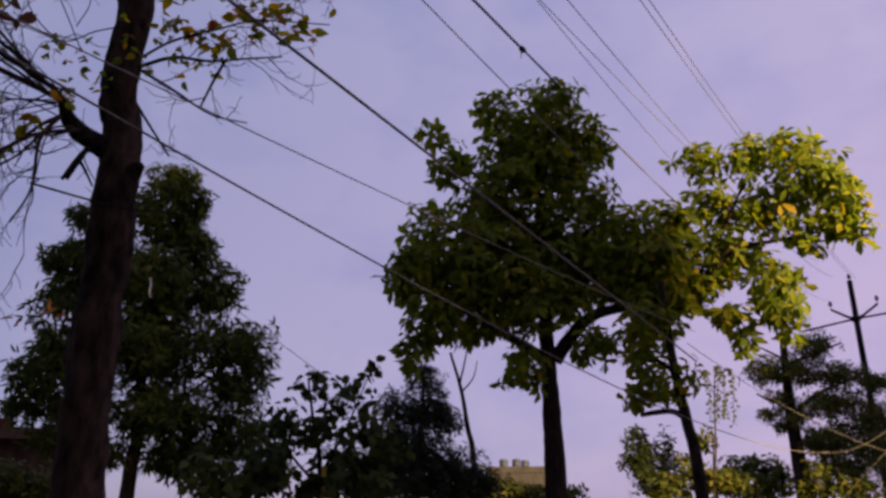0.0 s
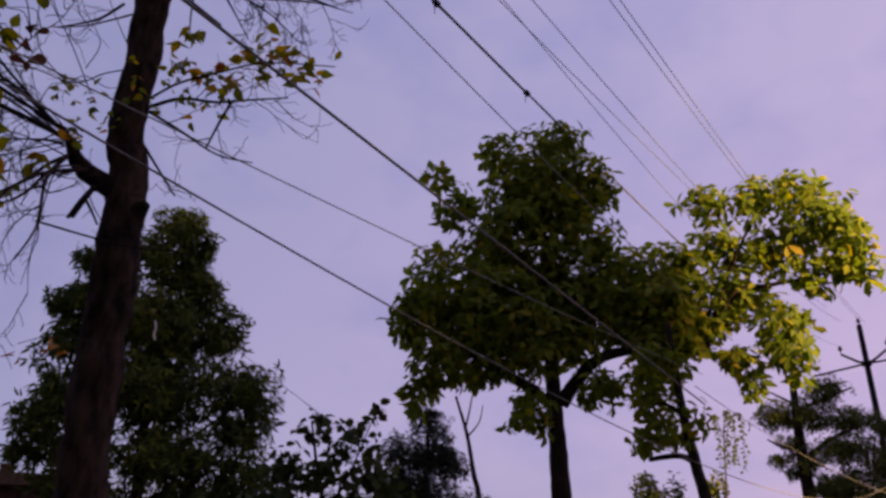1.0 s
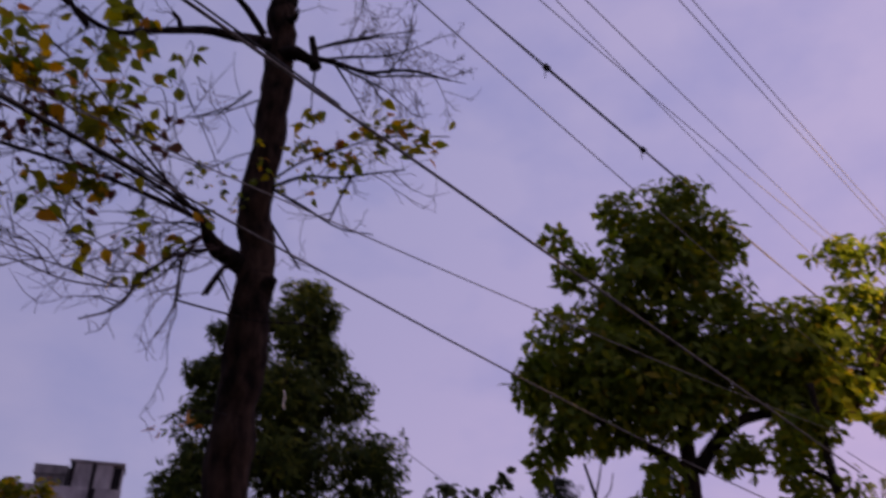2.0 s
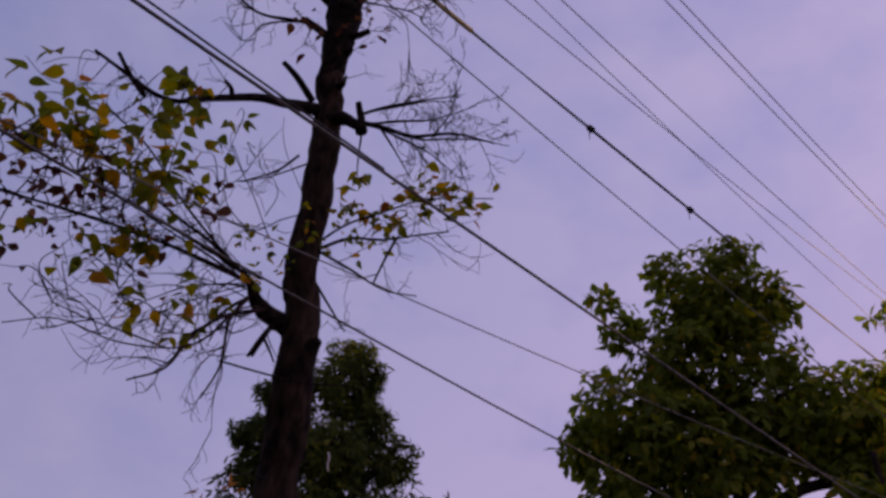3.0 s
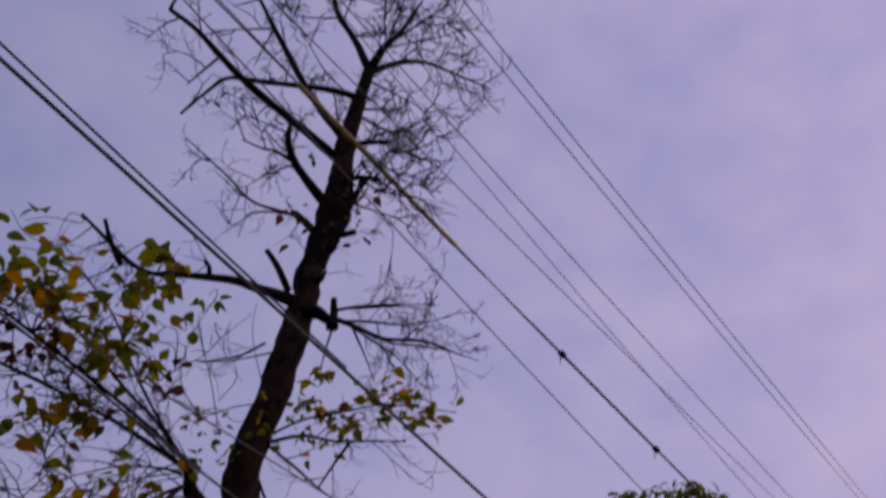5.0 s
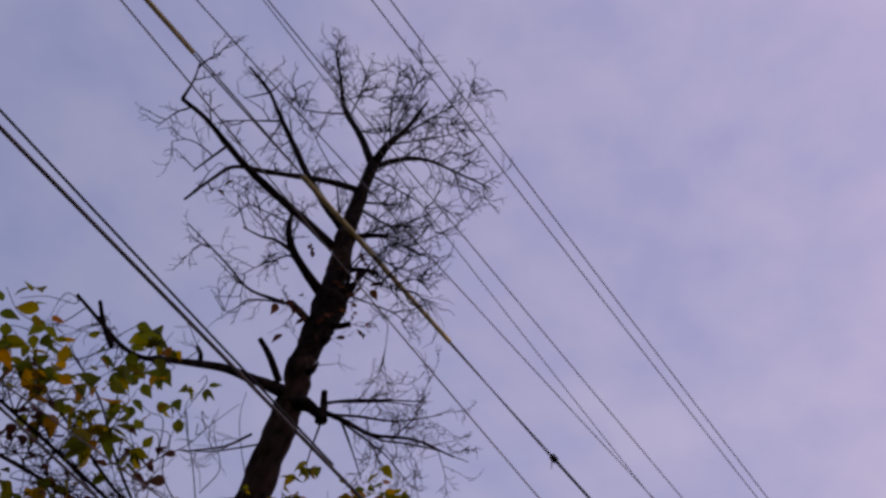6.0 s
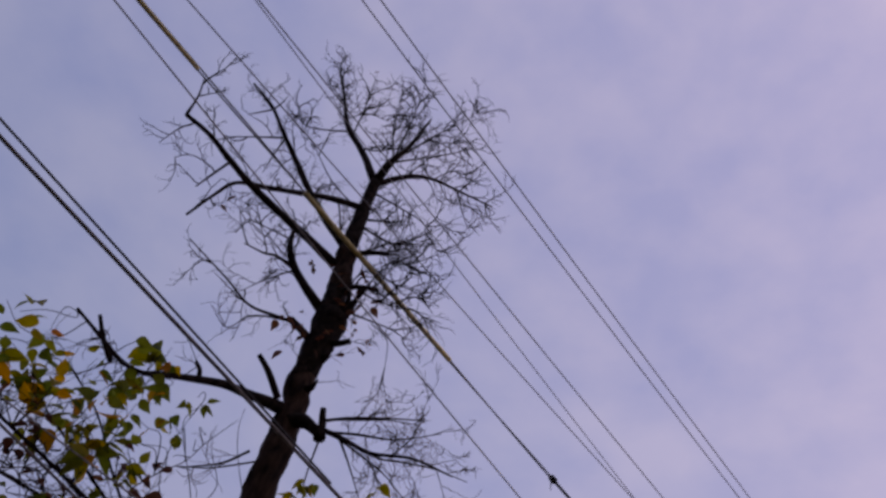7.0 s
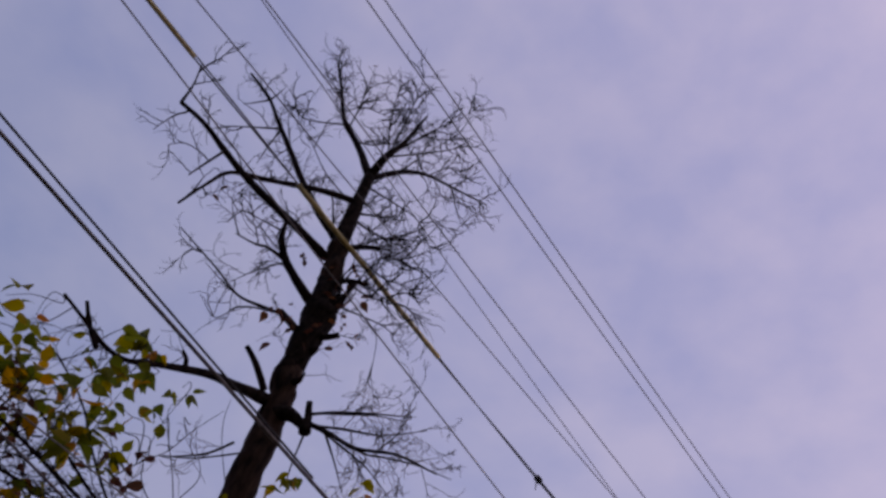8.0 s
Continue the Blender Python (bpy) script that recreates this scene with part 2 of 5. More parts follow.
class Tubes:
    """Collects round tubes into one mesh."""

    def __init__(self):
        self.v, self.f = [], []

    def add(self, line, r0, r1, sides=8, rough=0.0, power=1.0):
        line = np.array(line, float)
        n = len(line)
        tang = np.gradient(line, axis=0)
        tang /= np.linalg.norm(tang, axis=1)[:, None] + 1e-9
        ref = np.array([0.31, 0.95, 0.05]) if abs(tang[0][2]) > 0.8 else np.array([0.0, 0.0, 1.0])
        start = len(self.v)
        for i in range(n):
            u = ref - tang[i] * (ref @ tang[i])
            u /= np.linalg.norm(u) + 1e-9
            w = np.cross(tang[i], u)
            ref = u
            r = r0 + (r1 - r0) * (i / (n - 1)) ** power
            for k in range(sides):
                a = 2 * math.pi * k / sides
                bump = 1.0
                if rough:
                    q = line[i] + (u * math.cos(a) + w * math.sin(a)) * r
                    bump = 1 + rough * (noise.noise(Vector(q * 5.0)) + 0.6 * noise.noise(Vector(q * 13.0)))
                self.v.append(line[i] + (u * math.cos(a) + w * math.sin(a)) * r * bump)
        for i in range(n - 1):
            for k in range(sides):
                a, b = start + i * sides + k, start + i * sides + (k + 1) % sides
                self.f.append((a, b, b + sides, a + sides))
        self.f.append(tuple(start + k for k in reversed(range(sides))))
        self.f.append(tuple(start + (n - 1) * sides + k for k in range(sides)))
        return self

    def mesh(self, name):
        return mesh_of(name, self.v, self.f)


def limb_mesh(name, points, r0, r1, sides=10, rough=0.12, per=6, power=1.0):
    return Tubes().add(spline(points, per), r0, r1, sides, rough, power).mesh(name)


BLADES = {  # along the blade, half width
    "broad": ((0.06, 0.13), (0.2, 0.27), (0.4, 0.31), (0.62, 0.22), (0.82, 0.09)), "long": ((0.3, 0.15), (0.68, 0.22)),
    "slender": ((0.3, 0.12), (0.65, 0.10)), "round": ((0.25, 0.36), (0.65, 0.36))}


def blade(shape):
    """A pointed blade, folded along its rib and curled at the tip."""
    v, f = [(0, 0, 0)], []
    for y, w in BLADES[shape]:
        curl = -0.16 * y * y
        v += [(-w, y, 0.28 * w + curl), (0, y + 0.02, curl), (w, y, 0.28 * w + curl)]
    v.append((0, 1, -0.18))
    n, last = len(BLADES[shape]), len(v) - 1
    f += [(0, 2, 1), (0, 3, 2)]
    for k in range(n - 1):
        a = 1 + 3 * k
        f += [(a, a + 1, a + 4), (a, a + 4, a + 3), (a + 1, a + 2, a + 5), (a + 1, a + 5, a + 4)]
    a = 1 + 3 * (n - 1)
    f += [(a, a + 1, last), (a + 1, a + 2, last)]
    return np.array(v, float), np.array(f)


def rosettes(clusters, leaf, density, rng, whorl=6, droop=0.35, shell=0.45):
    """Leaf poses (place, along, normal, length) in whorls over ellipsoid clumps; clumps are (x, y, z, across, high)."""
    place, along, norm, size, tips = [], [], [], [], []
    for x, y, z, a, h in clusters:
        c, s = np.array((x, y, z)), np.array((a, a * 0.9, h))
        n = int(density * (a * a + 2 * a * h) / 3 / (leaf * leaf)) + 3
        for _ in range(n):
            o = rng.normal(size=3)
            o /= np.linalg.norm(o)
            wob = 1 + 0.42 * noise.noise(Vector((c + o * s) * 2.3))
            p = c + o * s * (rng.random() ** shell) * wob * (1 + (rng.random() < 0.14) * rng.uniform(0.05, 0.35))
            o = o + np.array((0, 0, 0.35)) + rng.normal(size=3) * 0.25
            o /= np.linalg.norm(o)
            tips.append((p, c))
            side = np.cross(o, rng.normal(size=3))
            side /= np.linalg.norm(side)
            turn = np.cross(o, side)
            k = rng.integers(max(2, whorl - 2), whorl + 2)
            a0 = rng.random() * 6.28
            for j in range(k):
                ang = a0 + 6.283 * j / k + rng.normal() * 0.3
                r = side * math.cos(ang) + turn * math.sin(ang)
                dr = r + o * rng.uniform(0.0, 0.7) + np.array((0, 0, -droop * rng.uniform(0.3, 1.6)))
                dr /= np.linalg.norm(dr)
                nn = o + rng.normal(size=3) * 0.35
                nn -= dr * (nn @ dr)
                nn /= np.linalg.norm(nn) + 1e-9
                place.append(p + r * leaf * 0.12 + o * rng.uniform(-0.3, 0.3) * leaf)
                along.append(dr)
                norm.append(nn)
                size.append(leaf * rng.uniform(0.65, 1.25))
    return np.array(place), np.array(along), np.array(norm), np.array(size), tips


def leaf_cloud(name, poses, shape):
    place, along, norm, size = poses[:4]
    v, f = blade(shape)
    side = np.cross(along, norm)
    V = (place[:, None] + size[:, None, None] * (v[None, :, 0, None] * side[:, None] + v[None, :, 1, None] * along[:, None]
                                                 + v[None, :, 2, None] * norm[:, None])).reshape(-1, 3)
    F = (f[None] + len(v) * np.arange(len(place))[:, None, None]).reshape(-1, 3)
    me = bpy.data.meshes.new(name)
    me.vertices.add(len(V))
    me.vertices.foreach_set("co", V.ravel())
    me.loops.add(F.size)
    me.loops.foreach_set("vertex_index", F.ravel())
    me.polygons.add(len(F))
    me.polygons.foreach_set("loop_start", np.arange(len(F)) * 3)
    me.polygons.foreach_set("loop_total", np.full(len(F), 3))
    me.update(calc_edges=True)
    me.validate()
    return me


def blade_mesh(name, shape):
    v, f = blade(shape)
    return mesh_of(name, v, f)


def leaf_objects(tree, poses, picked, shared, material, name="leaf"):
    """Single leaves as parts that share one blade."""
    base = np.array(tree.location)
    if shared.materials:
        pass
    else:
        shared.materials.append(material)
    place, along, norm, size = poses[:4]
    for i in picked:
        ob = new(name, shared)
        ob.parent = tree
        side = np.cross(along[i], norm[i])
        m = Matrix((side, along[i], norm[i])).transposed().to_4x4()
        ob.matrix_basis = Matrix.Translation(Vector(place[i] - base)) @ m @ Matrix.Scale(size[i], 4)


def twigs_to(tips, rng, length, radius, share=0.5):
    t = Tubes()
    for p, o in tips:
        if rng.random() < share:
            q = p + (o - p) * rng.uniform(0.3, 0.8)
            mid = (p + q) / 2 + rng.normal(size=3) * length * 0.06
            t.add([q, mid, p], radius, radius * 0.4, 3)
    return t


def leafy_tree(name, label, category, base, trunk, radii, limbs, clusters, leaf, shape, density, material, bark=BARK_DARK, seed=1,
               singles=0, group="", **kw):
    """A tree: trunk, limbs, twigs and a crown of whorled leaves, with some leaves as parts."""
    rng = np.random.default_rng(seed)
    tree = thing(name, base, label, category, group)
    part("trunk", limb_mesh("trunk", trunk, radii[0], radii[1], 12, 0.10), bark, tree)
    for pts, r0, r1 in limbs:
        part("limb", limb_mesh("limb", pts, r0, r1, 8, 0.10), bark, tree)
    poses = rosettes(clusters, leaf, density, rng, **kw)
    part("twig_spray", twigs_to(poses[4], rng, leaf * 4, leaf * 0.05).mesh("twig_spray"), TWIG, tree, kind="stuff")
    idx = np.arange(len(poses[0]))
    if singles:
        near = np.argsort(poses[0][:, 1])[: singles * 6 : 6]
        shared = blade_mesh("leaf", shape)
        leaf_objects(tree, poses, near, shared, material)
        idx = np.setdiff1d(idx, near)
    part("crown", leaf_cloud("crown", [a[idx] for a in poses[:4]], shape), material, tree, kind="stuff")
    return tree


def sized(r, *clumps):
    """Clumps with sizes given in hundredths of a radian at the distance r."""
    return [(p[0], p[1], p[2], a * r / 100, h * r / 100) for p, a, h in clumps]


# ---- ground ----
def ground_sheet():
    n, far = 60, 2500.0
    g = [math.copysign(abs(t) ** 3, t) * far for t in np.linspace(-1, 1, n)]
    v = [(x, y, 0.0 if x * x + y * y < 100 else 0.25 * noise.noise(Vector((x * 0.03, y * 0.03, 0)))) for y in g for x in g]
    f = [(j * n + i, j * n + i + 1, (j + 1) * n + i + 1, (j + 1) * n + i) for j in range(n - 1) for i in range(n - 1)]
    me = mesh_of("ground", v, f)
    me.materials.append(EARTH)
    tagged(new("ground", me), "dry grassy soil under the trees", "ground", kind="structure")


ground_sheet()


def sun_block_wall(name, x0, x1, y0, y1, h, label):
    """A plain plastered wall out of sight, added to block the low sun, with a coping."""
    bm = bmesh.new()
    for a, b, c, d, e, f in ((x0, x1, y0, y1, 0, h), (x0 - .06, x1 + .06, y0 - .06, y1 + .06, h, h + .12)):
        g = bmesh.ops.create_cube(bm, size=1)
        bmesh.ops.transform(bm, matrix=Matrix.Translation(((a + b) / 2, (c + d) / 2, (e + f) / 2)) @ Matrix.Diagonal((b - a, d - c, f - e, 1)), verts=g["verts"])
    me = bpy.data.meshes.new(name)
    bm.to_mesh(me)
    bm.free()
    me.materials.append(CONCRETE)
    tagged(new(name, me), label, "wall", kind="structure")


# unseen sun blockers; the gap between them leaves the golden bough lit
sun_block_wall("shade_wall", 9.2, 15.95, -12.3, -12.0, 15.5, "unseen grey concrete wall added to shade the broad tree")
sun_block_wall("shade_wall_high", -34, 9.0, -12.3, -12.0, 22.0, "unseen taller concrete wall added to shade the bare tree and terrace house")
sun_block_wall("shade_wall_east", 22.6, 60.0, -12.3, -12.0, 24.0, "unseen tall concrete wall added to shade the pine and pole")

# ---- overhead line ----
AWAY = radians(33.3)
ALONG, LEFT = np.array((math.sin(AWAY), math.cos(AWAY), 0.0)), np.array((-math.cos(AWAY), math.sin(AWAY), 0.0))


def line_at(s, off, z0, z1, z2, z3=0.0):
    """A point of a wire: s metres along the line; behind the walker it runs on straight."""
    bend = (z2 + z3 * s) * s * s if s > 0 else 0.0
    return ALONG * s + LEFT * off + np.array((0, 0, z0 + z1 * s + bend))


def overhead_wire(name, label, run, ends, radius, material, twin=0.0):
    """A wire that hangs beside the walker; run: sideways distance and the height's three terms."""
    s0, s1 = ends
    if s0 < 0:  # made fast to the added wall behind the walker
        s0 = (-11.99 - LEFT[1] * run[0]) / ALONG[1]
    base = line_at(s0, *run)
    ob = thing(name, base, label, "wire", "overhead line")
    def strand(da, db):
        line = [line_at(s, *run) + LEFT * da * math.cos(s * 1.1) + np.array((0, 0, db * math.sin(s * 0.9 + 0.4))) for s in np.linspace(s0, s1, 60)]
        return Tubes().add(line, radius, radius, 6).mesh("strand")
    part("strand", strand(twin, 0), material, ob)
    if twin:
        part("strand", strand(-twin, twin), material, ob)
    return ob


overhead_wire("overhead_wire", "bare grey line wire strung between poles", (2.60, 8.110, -0.0226, 0.00233), (-12, 29.6), 0.0061, WIRE)
overhead_wire("overhead_wire", "bare grey line wire strung between poles", (2.73, 8.092, -0.0102, 0.00200), (-12, 29.6), 0.0061, WIRE)
overhead_wire("overhead_wire", "bare grey line wire strung between poles", (3.30, 7.740, -0.0083, 0.00039, 0.000070), (-12, 29.6), 0.006, WIRE)
overhead_wire("overhead_wire", "slack grey line wire beside its neighbour", (3.35, 7.810, -0.0921, 0.00190, 0.000078), (-12, 29.6), 0.0047, WIRE)
overhead_wire("overhead_wire", "bare grey line wire strung between poles", (3.70, 7.560, 0.0302, 0.00204), (-12, 29.6), 0.006, WIRE)
overhead_wire("service_cable", "thin dark service cable passing the tree crowns", (2.60, 5.256, -0.1011, 0.00324), (-10, 11), 0.0045, PALE_CABLE)
overhead_wire("service_cable", "heavy aged service cable", (2.40, 3.920, -0.0770, -0.00021), (-10, 8.6), 0.0085, DULL_CABLE)
overhead_wire("service_cable", "black service cable beside a heavier one", (2.45, 4.025, -0.0981, 0.00000), (-10, 1.9), 0.0055, BLACK_CABLE)
overhead_wire("service_cable", "low sagging dark service cable", (2.30, 3.092, -0.1188, 0.00627), (-8, 16), 0.005, DULL_CABLE)
overhead_wire("service_cable", "thin pale service cable hung low", (2.50, 3.200, 0.0297, 0.00239), (-6, 9), 0.0035, PALE_CABLE)


def slack_cable(a, b, dip, radius, label):
    a, b = np.array(a), np.array(b)
    ob = thing("service_cable", a, label, "wire", "overhead line")
    line = [a + (b - a) * t - np.array((0, 0, dip * 4 * t * (1 - t))) for t in np.linspace(0, 1, 24)]
    part("strand", Tubes().add(line, radius, radius, 6).mesh("strand"), CABLE, ob)


slack_cable((2.60, 8.40, 3.42), (6.31, 11.31, 2.47), 0.16, 0.0040, "slack pale cable sagging past the leaning tree")
slack_cable((5.30, 11.81, 2.57), (6.37, 11.22, 3.02), 0.18, 0.0052, "slack pale cable looped between far trees")
slack_cable((3.70, 12.75, -0.02), (6.28, 11.31, 2.70), 0.03, 0.0040, "thin pale stay wire running down to the ground")
slack_cable((-6.98, 14.40, 7.85), (-1.60, 15.92, 3.86), 0.08, 0.0065, "thin dark cable strung behind the evergreen")
YELLOW = (3.95, 7.409, -0.0282, 0.00116)
bundle = overhead_wire("cable_bundle", "twin cables bundled in lengths of yellow sleeve", YELLOW, (-12, 29), 0.007, CABLE, 0.014)


def along_bundle(name, s0, s1, radius, material, label):
    line = [line_at(s, *YELLOW) for s in np.linspace(s0, s1, 14)]
    part(name, Tubes().add(line, radius, radius, 8, 0.1).mesh(name), material, bundle, label)


along_bundle("sleeve", -9.0, 0.40, 0.022, SLEEVE, "yellow sleeve")
along_bundle("sleeve", 1.73, 3.91, 0.024, SLEEVE, "faded yellow sleeve")
along_bundle("sleeve", 5.80, 7.85, 0.016, TAPE, "dark taped length")
for s in (5.80, 7.85):
    t = Tubes()
    c = line_at(s, *YELLOW)
    for k in range(3):
        d = ALONG * (0.03 * (k - 1))
        ring = [c + d + 0.028 * (LEFT * math.cos(a) + np.array((0, 0, math.sin(a)))) for a in np.linspace(0, 6.3, 14)]
        t.add(ring, 0.010, 0.010, 5)
    t.add([c, c + np.array((-0.02, 0, -0.05)), c + ALONG * 0.02 + np.array((-0.03, 0, -0.13))], 0.009, 0.004, 5)
    part("tie", t.mesh("tie"), TAPE, bundle, "knotted black tie with a loose end")


# ---- line pole ----
def line_pole(foot, top, label):
    foot, top = np.array(foot), np.array(top)
    ob = thing("utility_pole", foot, label, "utility pole", "overhead line")
    part("shaft", Tubes().add(spline([foot, (foot + top) / 2, top], 6), 0.13, 0.085, 10, 0.02).mesh("shaft"), STEEL, ob)
    across = np.array((math.cos(AWAY), -math.sin(AWAY), 0.0))
    def pin(p):
        t = Tubes()
        t.add([p, p + np.array((0, 0, 0.12))], 0.014, 0.014, 6)
        part("pin", t.mesh("pin"), STEEL, ob)
        t = Tubes()
        z = 0.12
        for r, h in ((0.045, 0.03), (0.075, 0.03), (0.05, 0.03), (0.065, 0.03), (0.035, 0.05)):
            t.add([p + np.array((0, 0, z)), p + np.array((0, 0, z + h))], r, r * 0.85, 10)
            z += h
        part("insulator", t.mesh("insulator"), CERAMIC, ob, "brown ceramic insulator")
    hub = top - np.array((0, 0, 1.35))
    for sgn in (-1, 1):
        end = hub + across * sgn * 0.72 + np.array((0, 0, 0.42))
        part("arm", Tubes().add([hub, hub + across * sgn * 0.25 + np.array((0, 0, 0.1)), end], 0.045, 0.04, 6).mesh("arm"), STEEL, ob)
        pin(end)
    part("cross_arm", Tubes().add([hub - across * 1.75 + np.array((0, 0, -0.22)), hub, hub + across * 1.9 + np.array((0, 0, 0.12))], 0.035, 0.035, 6).mesh("cross_arm"), STEEL, ob)
    pin(top - np.array((0, 0, 0.05)))
    part("clamp", Tubes().add([hub - np.array((0, 0, 0.08)), hub + np.array((0, 0, 0.08))], 0.15, 0.15, 10).mesh("clamp"), STEEL, ob)
    return ob


TOP = (14.03, 26.52, 9.52)
line_pole((TOP[0] + 0.05, TOP[1], 0.0), TOP, "tall dark steel pole with V-shaped arms")

# ---- bare tree beside the walker ----
NEAR_BASE = (-2.0, 4.56, 0.0)
near_tree = thing("tree", NEAR_BASE, "tall half-bare tree with dark fissured bark and yellowing leaves", "tree")
TRUNK = [(-2.0, 4.56, -0.1), (-1.98, 4.57, 0.8), (-2.01, 4.58, 1.75), (-2.03, 4.57, 2.49), (-2.03, 4.57, 3.18), (-2.04, 4.56, 3.97), (-2.09, 4.54, 4.18), (-2.07, 4.55, 4.94),
         (-2.07, 4.55, 5.71), (-2.10, 4.54, 5.92), (-2.11, 4.53, 6.59), (-2.12, 4.53, 7.13), (-2.18, 4.50, 7.73)]
part("trunk", limb_mesh("trunk", TRUNK, 0.146, 0.09, 20, 0.24, 12), BARK, near_tree)

NEAR_LIMBS = []


def near_limb(r0, r1, *pts, rough=0.16, bush=1.0):
    pts = spline(pts, 5)
    NEAR_LIMBS.append((pts, r0, r1, bush))
    # thin low limbs on the left take the lighter reddish bark
    low_thin = r0 < 0.017 and pts[:, 2].mean() < 3.85 and pts[-1, 0] < -2.1
    part("limb", Tubes().add(pts, r0, r1, 8, rough).mesh("limb"), TWIG_PALE if low_thin else BARK_LIMB, near_tree)


# leader and upper limbs
near_limb(0.09, 0.058, (-2.18, 4.50, 7.63), (-2.20, 4.49, 8.40), (-2.19, 4.44, 9.02), bush=1.3)
near_limb(0.055, 0.014, (-2.18, 4.44, 9.00), (-2.06, 4.33, 9.21), (-1.91, 4.29, 9.51), (-1.77, 4.25, 10.10), bush=1.7)
near_limb(0.048, 0.014, (-2.20, 4.44, 8.98), (-2.51, 4.44, 9.65), (-2.81, 4.38, 10.16), (-3.06, 4.32, 10.93), (-3.24, 4.19, 11.44), bush=0.9)
near_limb(0.036, 0.010, (-2.18, 4.45, 8.94), (-1.97, 4.70, 9.55), (-1.80, 4.98, 10.00), (-1.55, 5.17, 10.11), (-1.05, 5.40, 10.07), bush=1.5)
near_limb(0.036, 0.010, (-2.19, 4.49, 8.50), (-2.43, 4.25, 8.28), (-2.61, 4.03, 8.01), (-2.80, 3.78, 7.68), (-2.95, 3.53, 7.35), (-3.02, 3.47, 7.05), (-3.01, 3.34, 6.53), bush=0.4)
near_limb(0.047, 0.018, (-2.23, 4.48, 7.49), (-2.47, 4.23, 7.54), (-2.67, 3.87, 7.44), (-2.89, 3.58, 7.44), (-3.01, 3.34, 7.42), (-3.13, 3.09, 7.40), (-3.26, 2.88, 7.34), bush=0.25)
near_limb(0.014, 0.006, (-3.26, 2.88, 7.34), (-3.28, 2.85, 7.65), (-3.33, 2.80, 7.94), bush=0.4)
near_limb(0.014, 0.006, (-3.00, 3.35, 7.38), (-3.04, 3.32, 7.12), (-3.07, 3.29, 6.87), bush=0.4)
near_limb(0.048, 0.015, (-2.25, 4.47, 7.83), (-2.52, 4.43, 8.18), (-2.84, 4.36, 8.65), (-3.14, 4.27, 9.15), (-3.35, 4.11, 9.45), (-3.58, 3.97, 9.81), (-3.85, 3.79, 10.03), bush=0.7)
near_limb(0.05, 0.02, (-2.19, 4.50, 6.86), (-2.32, 4.32, 6.93), (-2.44, 4.19, 7.04), (-2.51, 4.09, 7.19), (-2.55, 4.07, 7.41))
near_limb(0.018, 0.006, (-2.41, 4.22, 7.02), (-2.56, 4.06, 7.01), (-2.60, 3.91, 6.85), (-2.75, 3.81, 6.84), bush=0.6)
near_limb(0.02, 0.005, (-2.17, 4.51, 6.48), (-2.30, 4.38, 6.51), (-2.41, 4.27, 6.46), (-2.57, 4.06, 6.34), (-2.72, 3.83, 6.37), (-2.98, 3.50, 6.43), bush=0.45)
# broken stubs
near_limb(0.035, 0.028, (-2.16, 4.46, 6.43), (-2.19, 4.32, 6.38), (-2.27, 4.23, 6.40))
near_limb(0.03, 0.026, (-2.02, 4.52, 6.44), (-1.89, 4.46, 6.39), (-1.79, 4.45, 6.42))
near_limb(0.03, 0.022, (-2.14, 4.46, 7.64), (-1.92, 4.45, 7.67), (-1.75, 4.47, 7.70), bush=3.5)
near_limb(0.03, 0.02, (-2.11, 4.48, 6.99), (-1.95, 4.44, 7.12), (-1.73, 4.48, 7.15), bush=3.5)
near_limb(0.03, 0.015, (-2.13, 4.47, 6.74), (-1.95, 4.44, 6.88), (-1.96, 4.38, 7.09))
near_limb(0.04, 0.008, (-2.05, 4.51, 5.89), (-1.95, 4.44, 5.85), (-1.91, 4.40, 5.91))
near_limb(0.045, 0.006, (-2.01, 4.52, 6.24), (-1.93, 4.45, 6.22), (-1.91, 4.43, 6.25))
near_limb(0.055, 0.040, (-2.07, 4.50, 5.56), (-1.89, 4.46, 5.51), (-1.75, 4.47, 5.43), rough=0.4)
near_limb(0.044, 0.026, (-1.75, 4.47, 5.38), (-1.77, 4.46, 5.53), (-1.79, 4.43, 5.64), rough=0.5)
# long level limb and its stub
near_limb(0.054, 0.020, (-2.12, 4.53, 5.68), (-2.22, 4.37, 5.61), (-2.29, 4.22, 5.52), (-2.41, 4.04, 5.43), (-2.53, 3.84, 5.27), (-2.63, 3.65, 5.10))
near_limb(0.022, 0.010, (-2.61, 3.66, 5.11), (-2.69, 3.55, 5.01), (-2.77, 3.42, 4.97), (-2.90, 3.31, 5.04), (-3.07, 3.15, 5.13))
near_limb(0.018, 0.014, (-2.81, 3.39, 4.93), (-2.90, 3.31, 5.05), (-2.97, 3.24, 5.18))
near_limb(0.03, 0.02, (-2.16, 4.40, 5.68), (-2.22, 4.20, 5.75), (-2.30, 4.10, 5.82))
near_limb(0.02, 0.012, (-2.51, 3.88, 5.31), (-2.52, 3.85, 5.37), (-2.56, 3.82, 5.42))
